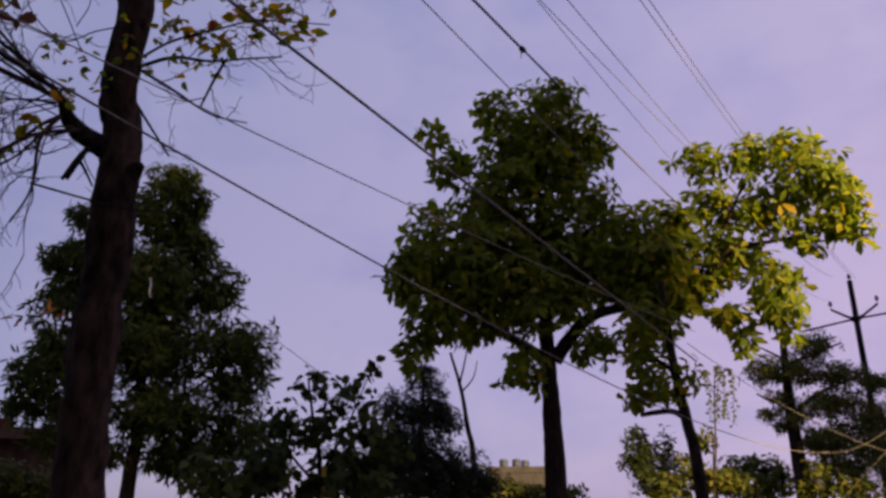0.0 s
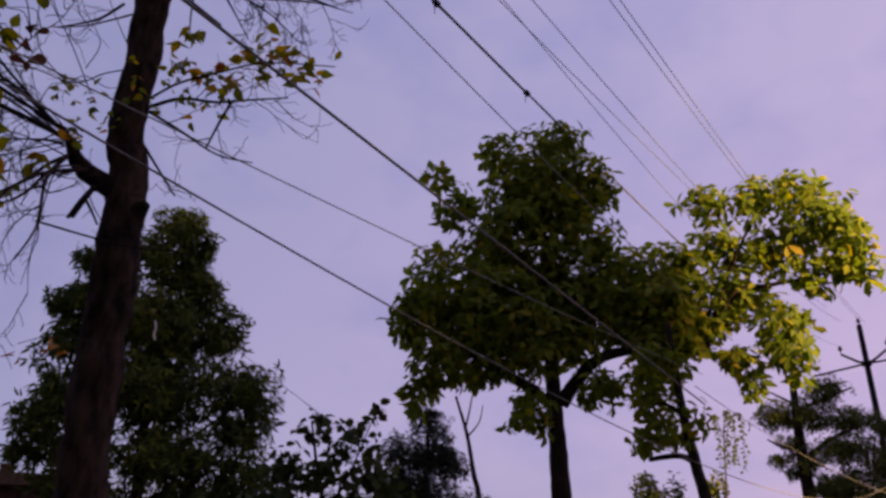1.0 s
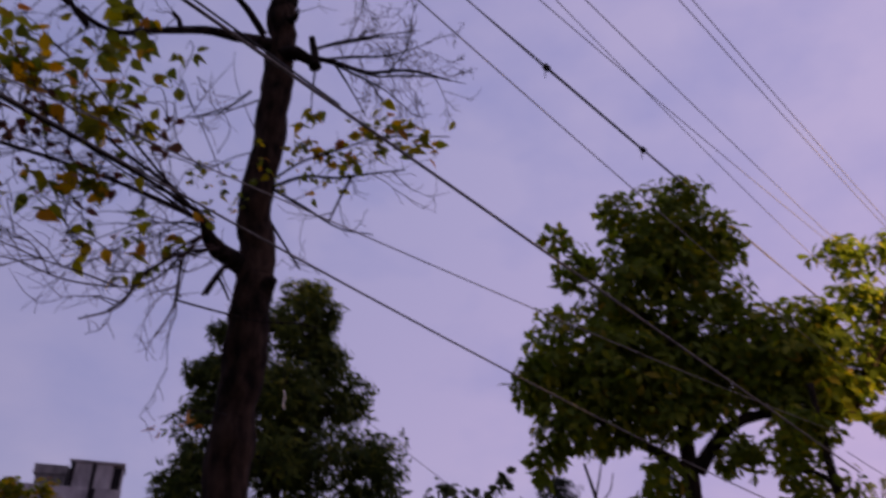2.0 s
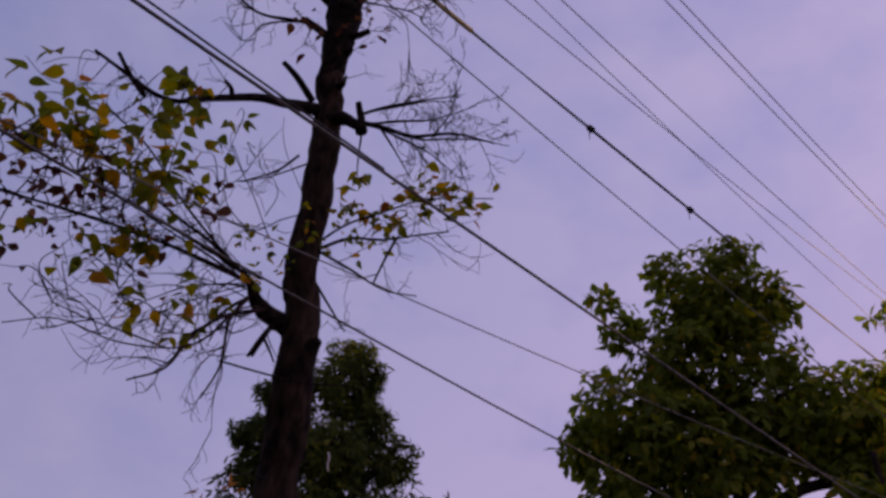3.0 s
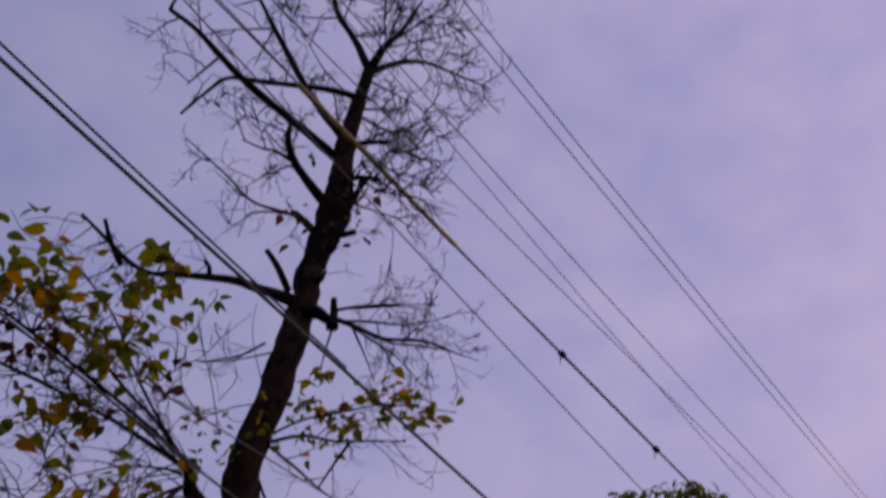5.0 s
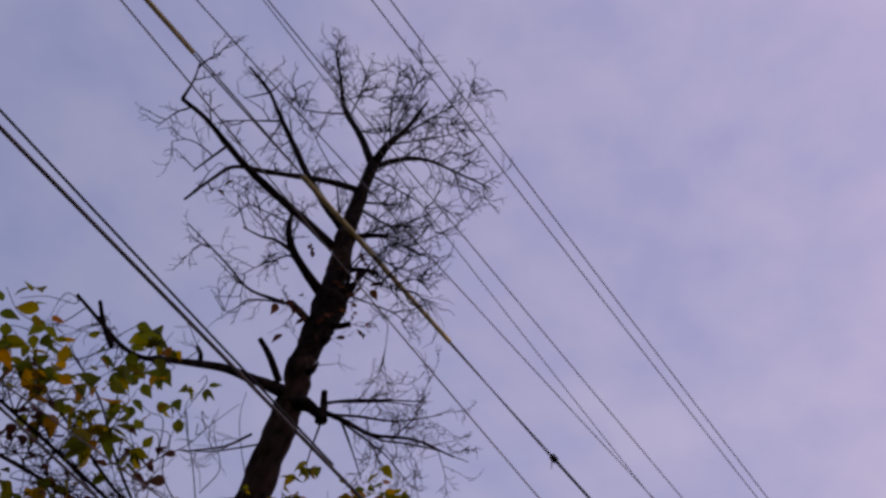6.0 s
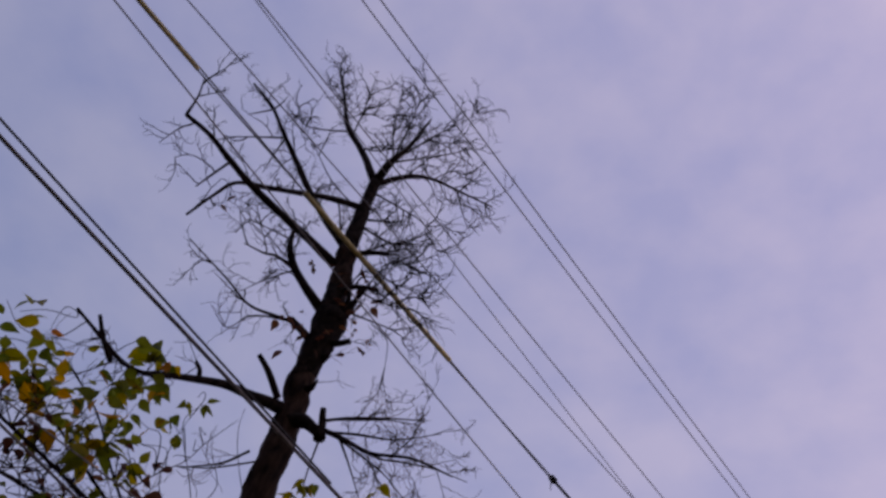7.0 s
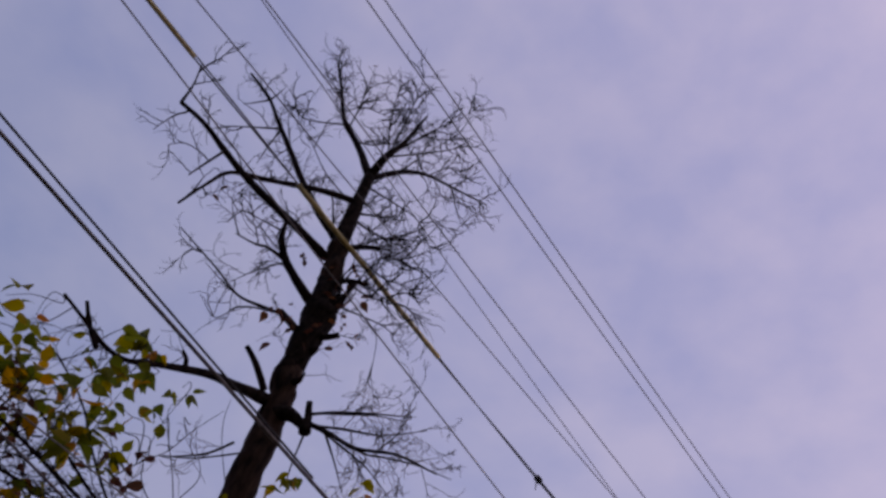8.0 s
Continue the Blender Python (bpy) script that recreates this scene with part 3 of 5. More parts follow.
# lower fork with its knob
near_limb(0.075, 0.055, (-2.10, 4.54, 3.82), (-2.16, 4.40, 3.83), (-2.22, 4.31, 3.86))
near_limb(0.058, 0.03, (-2.20, 4.32, 3.85), (-2.24, 4.25, 3.90), (-2.25, 4.18, 3.99))
near_limb(0.016, 0.006, (-2.24, 4.19, 3.97), (-2.39, 3.93, 3.98), (-2.57, 3.57, 3.95), (-2.77, 3.16, 3.88), (-2.92, 2.73, 3.76), (-3.07, 2.41, 3.67))
near_limb(0.014, 0.006, (-2.26, 4.18, 4.01), (-2.44, 3.90, 4.08), (-2.65, 3.38, 4.08), (-2.82, 2.97, 4.07), (-3.00, 2.64, 4.09), (-3.10, 2.36, 4.08))
near_limb(0.012, 0.005, (-2.24, 4.19, 3.99), (-2.45, 4.13, 4.18), (-2.72, 3.95, 4.48), (-2.97, 3.77, 4.83), (-3.21, 3.57, 5.03))
near_limb(0.014, 0.005, (-2.17, 4.28, 3.83), (-2.27, 4.00, 3.66), (-2.36, 3.83, 3.45), (-2.39, 3.69, 3.20), (-2.48, 3.51, 3.06), bush=0.7)
near_limb(0.007, 0.003, (-2.20, 4.27, 3.85), (-2.17, 3.94, 3.66), (-2.20, 3.70, 3.37), (-2.28, 3.53, 3.24), (-2.45, 3.29, 3.18), (-2.60, 3.04, 3.19), (-2.70, 2.82, 3.07), bush=0)
near_limb(0.014, 0.004, (-2.25, 4.18, 3.87), (-2.25, 4.01, 3.63), (-2.20, 3.92, 3.30), (-2.21, 3.80, 3.06), bush=0.5)
near_limb(0.017, 0.010, (-2.14, 4.35, 3.75), (-2.13, 4.25, 3.62), (-2.15, 4.18, 3.47))
# leafy bough on the other side
near_limb(0.015, 0.005, (-2.00, 4.53, 4.41), (-1.76, 4.52, 4.48), (-1.51, 4.50, 4.44), (-1.28, 4.52, 4.47), (-1.05, 4.53, 4.49), bush=1.6)
near_limb(0.010, 0.004, (-1.98, 4.54, 4.49), (-1.76, 4.47, 4.57), (-1.48, 4.46, 4.65), (-1.21, 4.49, 4.74), (-0.75, 4.54, 4.74))
near_limb(0.012, 0.004, (-1.97, 4.54, 4.40), (-1.75, 4.58, 4.27), (-1.50, 4.61, 4.11), (-1.27, 4.63, 4.06), bush=0.3)
near_limb(0.012, 0.006, (-1.42, 4.53, 4.46), (-1.48, 4.51, 4.29), (-1.54, 4.49, 4.09))
near_limb(0.022, 0.006, (-1.75, 4.47, 5.47), (-1.55, 4.44, 5.37), (-1.33, 4.40, 5.24), (-1.02, 4.38, 5.21), (-0.72, 4.34, 5.06), bush=1.2)
near_limb(0.014, 0.004, (-1.76, 4.47, 5.56), (-1.56, 4.43, 5.57), (-1.27, 4.42, 5.59), (-1.05, 4.48, 5.65), bush=1.3)
near_limb(0.014, 0.004, (-1.73, 4.48, 5.46), (-1.55, 4.65, 5.61), (-1.29, 4.83, 5.75), (-0.99, 5.00, 6.00), bush=1.0)
near_limb(0.012, 0.005, (-2.23, 4.48, 5.22), (-2.30, 4.33, 4.98), (-2.42, 4.14, 4.77))
near_limb(0.007, 0.005, (-2.16, 3.83, 3.29), (-1.96, 4.05, 3.29), (-1.83, 4.33, 3.34), (-1.68, 4.50, 3.39), (-1.57, 4.59, 3.39), bush=0)
near_limb(0.07, 0.03, (-1.98, 4.54, 3.61), (-1.91, 4.51, 3.67), (-1.86, 4.48, 3.69), rough=0.3)
# thin limbs and bowed twigs round the fork
near_limb(0.013, 0.006, (-2.27, 4.18, 4.01), (-2.48, 3.98, 4.18), (-2.62, 3.85, 4.26), (-2.78, 3.69, 4.37), (-3.01, 3.47, 4.53), (-3.15, 3.35, 4.62), bush=0.6)
near_limb(0.009, 0.004, (-2.28, 4.12, 3.97), (-2.48, 3.95, 4.08), (-2.62, 3.83, 4.14), (-2.79, 3.68, 4.23), (-2.90, 3.58, 4.29), bush=0.8)
near_limb(0.004, 0.002, (-2.23, 4.25, 4.37), (-2.37, 4.18, 4.68), (-2.52, 4.10, 4.96), (-2.57, 4.07, 5.12), (-2.52, 4.10, 5.28), bush=0)
near_limb(0.004, 0.002, (-2.07, 4.55, 4.75), (-2.18, 4.51, 4.93), (-2.31, 4.46, 5.21), (-2.37, 4.44, 5.41), (-2.39, 4.44, 5.58), bush=0)
near_limb(0.0045, 0.002, (-2.27, 4.14, 4.31), (-2.41, 4.04, 4.44), (-2.48, 4.00, 4.59), (-2.50, 3.98, 4.86), (-2.48, 4.00, 5.13), bush=0)
near_limb(0.0035, 0.002, (-2.27, 4.23, 4.52), (-2.22, 4.25, 4.73), (-2.33, 4.20, 4.94), (-2.38, 4.18, 5.08), bush=0)
near_limb(0.005, 0.002, (-2.46, 3.77, 4.30), (-2.37, 3.81, 4.46), (-2.28, 3.86, 4.60), (-2.22, 3.89, 4.79), (-2.12, 3.94, 5.03), bush=0)
near_limb(0.008, 0.004, (-2.07, 4.55, 5.23), (-2.29, 4.45, 5.06), (-2.42, 4.39, 4.97), (-2.58, 4.31, 4.90), bush=0.3)
near_limb(0.006, 0.003, (-2.07, 4.55, 4.75), (-2.26, 4.46, 4.64), (-2.41, 4.39, 4.52), (-2.63, 4.29, 4.56), (-2.80, 4.21, 4.55), bush=0.5)
near_limb(0.016, 0.01, (-2.14, 4.35, 3.75), (-2.19, 4.32, 3.64), (-2.24, 4.30, 3.52), bush=0)
near_limb(0.01, 0.006, (-2.13, 4.25, 3.62), (-2.09, 4.27, 3.55), (-2.05, 4.29, 3.47), bush=0)
near_limb(0.009, 0.004, (-2.19, 4.21, 3.79), (-2.27, 4.17, 3.74), (-2.34, 4.13, 3.72), (-2.31, 4.15, 3.62), (-2.24, 4.18, 3.64), bush=0.6)
near_limb(0.013, 0.005, (-2.25, 4.18, 3.87), (-2.32, 4.12, 3.78), (-2.40, 4.05, 3.64), (-2.49, 3.97, 3.51), (-2.52, 3.95, 3.38), (-2.59, 3.89, 3.26), bush=0.7)
near_limb(0.006, 0.003, (-2.24, 4.00, 3.59), (-2.31, 3.93, 3.52), (-2.42, 3.81, 3.46), (-2.52, 3.70, 3.42), bush=0.8)
near_limb(0.006, 0.003, (-2.30, 3.50, 3.23), (-2.42, 3.32, 3.24), (-2.52, 3.17, 3.24), (-2.63, 3.00, 3.26), bush=0.8)
near_limb(0.004, 0.002, (-2.49, 3.23, 3.18), (-2.54, 3.12, 3.29), (-2.62, 2.98, 3.32), bush=0.6)
near_limb(0.004, 0.002, (-2.79, 3.11, 3.86), (-2.70, 3.31, 4.02), (-2.65, 3.41, 3.87), (-2.64, 3.43, 3.60), (-2.59, 3.55, 3.50), bush=0.4)
near_limb(0.012, 0.004, (-1.99, 4.59, 4.18), (-1.85, 4.64, 3.97), (-1.75, 4.63, 3.82))

# boughlets of the bare crown
near_limb(0.013, 0.004, (-2.94, 4.35, 10.54), (-3.05, 4.27, 10.87), (-3.15, 4.20, 11.12), bush=0.8)
near_limb(0.011, 0.003, (-2.70, 4.40, 9.97), (-2.72, 4.38, 10.64), (-2.78, 4.32, 11.63), bush=1.3)
near_limb(0.012, 0.003, (-2.04, 4.33, 9.25), (-2.19, 4.27, 9.99), (-2.28, 4.24, 11.03), bush=1.5)
near_limb(0.012, 0.003, (-2.04, 4.33, 9.25), (-2.03, 4.33, 10.56), (-2.08, 4.32, 11.57), bush=1.2)
near_limb(0.013, 0.003, (-2.04, 4.33, 9.25), (-1.74, 4.51, 10.23), (-1.52, 4.65, 10.87), (-1.31, 4.78, 11.65), bush=1.2)
near_limb(0.012, 0.003, (-2.06, 4.33, 9.21), (-1.53, 4.47, 9.68), (-1.25, 4.54, 10.00), bush=1.6)
near_limb(0.013, 0.005, (-2.55, 4.43, 9.71), (-2.38, 4.53, 9.84), (-2.16, 4.66, 10.16), bush=1.3)
near_limb(0.010, 0.003, (-2.87, 4.37, 10.35), (-2.68, 4.44, 10.63), (-2.40, 4.56, 10.65), bush=1.6)
near_limb(0.011, 0.003, (-2.73, 4.39, 10.03), (-3.08, 4.06, 9.51), (-3.24, 3.91, 9.78), bush=1.3)
near_limb(0.014, 0.004, (-2.20, 4.49, 8.30), (-1.96, 4.55, 8.37), (-1.84, 4.59, 8.46), (-1.97, 4.55, 8.85), bush=1.2)
near_limb(0.014, 0.003, (-2.20, 4.49, 8.21), (-1.86, 4.66, 8.15), (-1.70, 4.74, 8.34), (-1.35, 4.91, 8.91), bush=1.2)
near_limb(0.013, 0.005, (-2.28, 4.46, 7.87), (-2.39, 4.41, 8.27), (-2.48, 4.36, 8.53), bush=0.5)
near_limb(0.012, 0.004, (-3.30, 4.15, 9.38), (-3.52, 3.97, 9.04), (-3.70, 3.82, 8.74), bush=0.5)
near_limb(0.012, 0.004, (-3.30, 4.15, 9.38), (-3.30, 4.15, 8.97), (-3.29, 4.15, 8.59), bush=0)
near_limb(0.012, 0.005, (-3.55, 3.99, 9.77), (-3.63, 3.92, 9.54), (-3.69, 3.86, 9.36), bush=0)
near_limb(0.012, 0.005, (-3.55, 3.99, 9.77), (-3.53, 4.01, 9.98), (-3.52, 4.02, 10.19), bush=0)
near_limb(0.010, 0.003, (-1.49, 5.20, 10.11), (-1.36, 5.23, 9.64), (-1.23, 5.28, 9.33), bush=1.2)
near_limb(0.010, 0.003, (-1.77, 5.00, 10.01), (-1.54, 5.04, 10.30), (-1.20, 5.09, 10.09), bush=1.5)
near_limb(0.010, 0.003, (-2.00, 4.67, 9.47), (-1.70, 4.70, 10.18), (-1.48, 4.73, 10.58), bush=1.5)
near_limb(0.011, 0.003, (-2.19, 4.46, 8.79), (-1.88, 4.54, 8.65), (-1.54, 4.64, 8.44), (-1.27, 4.71, 7.83), bush=1.2)
near_limb(0.010, 0.003, (-2.20, 4.49, 8.40), (-2.66, 4.41, 8.91), (-3.10, 4.34, 9.65), (-3.33, 4.30, 9.90), bush=0.9)
# boughlets round the broken elbow
near_limb(0.010, 0.003, (-1.74, 4.46, 5.56), (-1.50, 4.56, 5.68), (-1.33, 4.63, 5.76), (-1.11, 4.71, 5.81), bush=1.6)
near_limb(0.013, 0.003, (-1.71, 4.50, 5.48), (-1.53, 4.57, 5.45), (-1.34, 4.64, 5.40), (-1.17, 4.71, 5.44), (-0.95, 4.80, 5.48), (-0.70, 4.90, 5.47), bush=1.4)
near_limb(0.010, 0.004, (-1.60, 4.45, 5.39), (-1.48, 4.49, 5.19), (-1.36, 4.54, 4.97), bush=0.6)
near_limb(0.010, 0.003, (-1.70, 4.46, 5.45), (-1.42, 4.51, 5.30), (-1.23, 4.54, 5.18), (-1.07, 4.57, 5.03), bush=1.2)
near_limb(0.008, 0.004, (-1.75, 4.47, 5.42), (-1.75, 4.47, 5.11), (-1.74, 4.48, 4.93), bush=0)
near_limb(0.006, 0.003, (-1.18, 4.39, 5.22), (-1.08, 4.40, 5.38), (-1.05, 4.40, 5.53), bush=1.8)
near_limb(0.005, 0.002, (-1.70, 4.50, 6.72), (-1.55, 4.60, 6.64), (-1.51, 4.64, 6.43), (-1.48, 4.65, 6.19), (-1.37, 4.70, 5.90), bush=0.5)
near_limb(0.008, 0.003, (-2.38, 4.30, 6.47), (-2.65, 4.14, 6.45), (-2.96, 3.97, 6.62), bush=0)
near_limb(0.008, 0.003, (-2.35, 4.32, 6.48), (-2.58, 4.20, 6.37), (-2.69, 4.14, 6.14), (-2.81, 4.07, 6.22), bush=0.3)
near_limb(0.035, 0.014, (-1.98, 4.46, 6.60), (-1.89, 4.45, 6.84), (-1.87, 4.44, 7.00), rough=0.4, bush=0)
near_limb(0.03, 0.010, (-1.97, 4.44, 6.78), (-1.86, 4.42, 6.95), (-1.80, 4.42, 7.16), rough=0.4, bush=0)
# tuft right below the crown
near_limb(0.010, 0.003, (-2.03, 4.46, 7.65), (-1.69, 4.57, 7.40), (-1.46, 4.66, 7.38), (-1.25, 4.73, 7.17), bush=1.8)
near_limb(0.010, 0.003, (-1.96, 4.38, 7.09), (-1.68, 4.42, 6.92), (-1.39, 4.45, 6.87), (-1.21, 4.48, 6.85), bush=1.6)
near_limb(0.009, 0.003, (-1.91, 4.45, 6.78), (-1.57, 4.65, 6.83), (-1.43, 4.73, 6.79), bush=1.6)
near_limb(0.010, 0.003, (-2.08, 4.46, 7.65), (-1.82, 4.55, 7.97), (-1.59, 4.64, 8.22), bush=1.6)
near_limb(0.009, 0.003, (-1.89, 4.42, 6.91), (-1.81, 4.44, 7.21), (-1.71, 4.46, 7.54), (-1.48, 4.51, 7.58), bush=1.8)
near_limb(0.009, 0.003, (-2.29, 4.42, 7.50), (-2.51, 4.30, 7.67), (-2.66, 4.22, 7.66), (-2.77, 4.16, 7.53), bush=1)
near_limb(0.008, 0.003, (-2.53, 4.08, 7.30), (-2.74, 3.95, 7.29), (-2.88, 3.85, 7.25), (-2.91, 3.84, 7.12), bush=1)
near_limb(0.009, 0.003, (-2.42, 4.21, 7.03), (-2.58, 4.12, 6.76), (-2.70, 4.04, 6.47), bush=1)
burl = Tubes()
burl.add(spline([(-2.11, 4.53, 5.98), (-2.07, 4.50, 6.30), (-2.05, 4.49, 6.62)], 8), 0.088, 0.142, 18, 0.38)
burl.add(spline([(-2.05, 4.49, 6.60), (-2.08, 4.50, 6.85), (-2.13, 4.52, 7.20)], 8), 0.142, 0.080, 18, 0.38)
part("burl", burl.mesh("burl"), BARK_LIMB, near_tree, "swollen knotty burl")


# ---- twigs of the bare tree ----
def twig(t, rng, p, way, length, radius, depth, lift, wander=0.17):
    """A crooked, bowed twig with side twigs."""
    n = 7
    line = [np.array(p)]
    d = np.array(way, float)
    d /= np.linalg.norm(d)
    bow = np.cross(d, rng.normal(size=3)) * rng.uniform(0.04, 0.16)
    for k in range(n):
        d = d + rng.normal(size=3) * wander + bow + np.array((0, 0, lift))
        d /= np.linalg.norm(d)
        line.append(line[-1] + d * length / n)
    t.add(line, radius, max(radius * 0.35, 0.0016), 4 if radius > 0.004 else 3)
    if depth:
        for k in range(2, n + 1):
            if rng.random() < 0.66:
                d = line[k] - line[k - 1]
                d /= np.linalg.norm(d)
                side = np.cross(d, rng.normal(size=3))
                side /= np.linalg.norm(side)
                twig(t, rng, line[k], d * 0.75 + side * rng.uniform(0.4, 1.0), length * rng.uniform(0.28, 0.62), max(radius * 0.6, 0.0024), depth - 1, lift, wander)


SPRAY_TOP = 6.9


def near_twigs():
    rng = np.random.default_rng(11)
    upper, lower = Tubes(), Tubes()
    for line, r0, r1, bush in NEAR_LIMBS:
        length = np.linalg.norm(np.diff(line, axis=0), axis=1).sum()
        high = line[:, 2].mean() > 6.3
        stub = r1 > 0.0125 and bush <= 1
        if bush == 0 or (stub and not high):
            continue
        count = int(length * (6.3 if high else 5) * bush) + 1
        for _ in range(count):
            u = rng.uniform(0.25, 1.0)
            k = min(int(u * (len(line) - 1)), len(line) - 2)
            d = line[k + 1] - line[k]
            d /= np.linalg.norm(d)
            side = np.cross(d, rng.normal(size=3))
            side /= np.linalg.norm(side)
            thin = max(r0, 0.006)
            if high and line[:, 2].mean() < SPRAY_TOP:
                twig(upper, rng, line[k], d * 0.8 + side * np.array((1, 1, 0.6)), rng.uniform(0.15, 0.42), rng.uniform(0.005, 0.008), 2, 0.0)
            elif high:
                twig(upper, rng, line[k], d * 0.8 + side * 0.9 + np.array((0, 0, 0.3)), rng.uniform(0.18, 0.46), min(thin, rng.uniform(0.0065, 0.0100)), 2 if r0 > 0.012 else 1, 0.05)
            elif line[:, 2].mean() > 5.1 and line[-1, 0] > -1.6:
                twig(lower, rng, line[k], d * 0.9 + side * 0.8, rng.uniform(0.12, 0.42), rng.uniform(0.0035, 0.0055), 2, 0.01)
            else:
                twig(lower, rng, line[k], d * 0.8 + side * 0.8, rng.uniform(0.15, 0.48), rng.uniform(0.0035, 0.0052), 1, 0.0)
    knob = np.array((-2.24, 4.19, 3.97))
    for _ in range(14):
        way = np.array((rng.uniform(-1.0, -0.35), rng.uniform(-0.6, 0.1), rng.uniform(-0.5, 0.7)))
        twig(lower, rng, knob + rng.normal(size=3) * 0.03, way, rng.uniform(0.5, 1.15), rng.uniform(0.0045, 0.0075), 2, -0.035, 0.12)
    part("twig_spray", upper.mesh("twig_spray"), TWIG, near_tree, "bare crooked twigs", "stuff")
    part("twig_spray", lower.mesh("twig_spray"), TWIG_PALE, near_tree, "bare reddish twigs", "stuff")


near_twigs()


# ---- leaves of the bare tree ----
def near_leaves():
    rng = np.random.default_rng(5)
    green, dry, orange = blade_mesh("leaf", "broad"), blade_mesh("withered_leaf", "broad"), blade_mesh("withered_leaf", "broad")
    def scatter(spots, spread, count, leaf, shared, material, name, rest=None, tuft=3):
        place, along, norm, size = [], [], [], []
        for s in spots:
            for k in range(count):
                if k % tuft == 0:
                    node = np.array(s) + np.clip(rng.normal(size=3), -1.6, 1.6) * spread * np.array((1, 0.8, 0.8))
                place.append(node + rng.normal(size=3) * leaf * 0.2)
                d = rng.normal(size=3) * np.array((1.2, 1, 0.5)) + np.array((0, 0, -0.35))
                d /= np.linalg.norm(d)
                n = rng.normal(size=3) * 0.8 + np.array((0, -0.5, 0.9))
                n -= d * (n @ d)
                along.append(d)
                norm.append(n / np.linalg.norm(n))
                size.append(leaf * rng.uniform(0.7, 1.3))
        poses = [np.array(a) for a in (place, along, norm, size)]
        single = [i for i in range(len(place)) if rest is None or i % 10 < 3]
        leaf_objects(near_tree, poses, single, shared, material, name)
        if rest:
            keep = np.setdiff1d(np.arange(len(place)), single)
            part("foliage", leaf_cloud("foliage", [a[keep] for a in poses], "broad"), rest, near_tree, kind="stuff")
    brown_spots = [(-2.92, 2.88, 3.95), (-2.86, 2.79, 3.73), (-2.81, 2.98, 3.86), (-2.85, 3.09, 4.03), (-2.92, 2.73, 3.91), (-2.80, 3.26, 4.09), (-2.56, 3.46, 3.75),
             (-2.78, 2.88, 3.61), (-2.42, 3.91, 4.45), (-2.52, 3.85, 4.50), (-2.92, 2.74, 3.80), (-2.78, 3.28, 4.24), (-2.86, 2.94, 4.16), (-2.96, 2.84, 4.13), (-2.63, 3.40, 3.86)]
    left = [(-3.12, 2.96, 4.66), (-3.10, 2.84, 4.44), (-2.98, 2.96, 4.43), (-2.88, 3.05, 4.40), (-2.89, 3.19, 4.60), (-2.97, 2.82, 4.20),
            (-2.72, 3.58, 5.19), (-2.78, 3.54, 5.01), (-2.86, 3.47, 4.93), (-2.63, 3.65, 5.01), (-2.70, 3.48, 4.69), (-2.58, 3.57, 4.66), (-2.56, 3.70, 4.42),
            (-2.68, 3.36, 4.33), (-2.75, 3.30, 4.44), (-2.80, 3.13, 4.35), (-2.62, 3.54, 4.44), (-2.76, 3.16, 3.76), (-2.86, 2.94, 4.16)]
    more = [(-2.65, 3.39, 3.93), (-2.55, 3.46, 3.82), (-2.74, 2.91, 3.48), (-2.44, 3.66, 3.67),
            (-2.44, 3.78, 4.84), (-2.65, 3.26, 3.65), (-3.02, 2.46, 4.01), (-2.96, 2.54, 3.75), (-2.87, 2.49, 3.43)]
    low = [(-3.15, 2.93, 4.79), (-3.04, 3.04, 4.73), (-2.98, 2.96, 4.46), (-2.89, 3.18, 4.70), (-2.80, 3.39, 4.84), (-2.69, 3.48, 4.79), (-2.74, 3.57, 5.14), (-2.75, 3.18, 4.35),
           (-2.64, 3.39, 4.39), (-2.77, 3.16, 4.17), (-2.51, 3.49, 4.34), (-2.53, 3.35, 4.09), (-2.90, 3.04, 4.29), (-2.58, 3.56, 4.65), (-2.64, 3.64, 5.28)]
    drape = [(-3.09, 2.92, 4.31), (-2.99, 3.00, 4.34), (-2.88, 3.05, 4.40), (-2.76, 3.15, 4.42), (-2.65, 3.21, 4.46), (-2.53, 3.26, 4.52), (-2.88, 3.18, 4.26), (-2.71, 3.27, 4.34),
             (-2.50, 3.35, 4.43), (-2.42, 3.42, 4.42), (-2.73, 3.33, 4.24), (-2.62, 3.38, 4.28), (-2.52, 3.46, 4.29), (-2.42, 3.50, 4.33), (-2.45, 3.57, 4.22), (-2.62, 3.47, 4.18),
             (-2.28, 3.47, 4.48), (-2.23, 3.45, 4.55), (-2.86, 3.08, 4.40), (-3.08, 3.01, 4.22)]
    under = [(-2.84, 3.22, 3.85), (-2.82, 3.27, 3.81), (-2.77, 3.34, 3.77), (-2.66, 3.40, 3.82), (-2.56, 3.43, 3.89), (-2.58, 3.49, 3.78), (-2.60, 3.53, 3.69), (-2.50, 3.50, 3.86),
             (-2.42, 3.65, 3.69), (-2.44, 3.67, 3.63), (-2.29, 3.79, 3.59), (-2.64, 3.63, 3.44), (-2.42, 3.79, 3.44), (-2.58, 3.63, 3.53), (-2.37, 3.49, 4.01)]
    fresh = [(-1.18, 4.45, 4.82), (-1.10, 4.49, 4.80), (-1.02, 4.53, 4.77), (-0.97, 4.52, 4.80), (-1.21, 4.50, 4.74), (-1.12, 4.54, 4.72), (-1.00, 4.57, 4.72), (-1.27, 4.46, 4.78)]
    scatter(drape, 0.06, 3, 0.11, green, LEAF_NEAR, "leaf", LEAF_NEAR_REST)
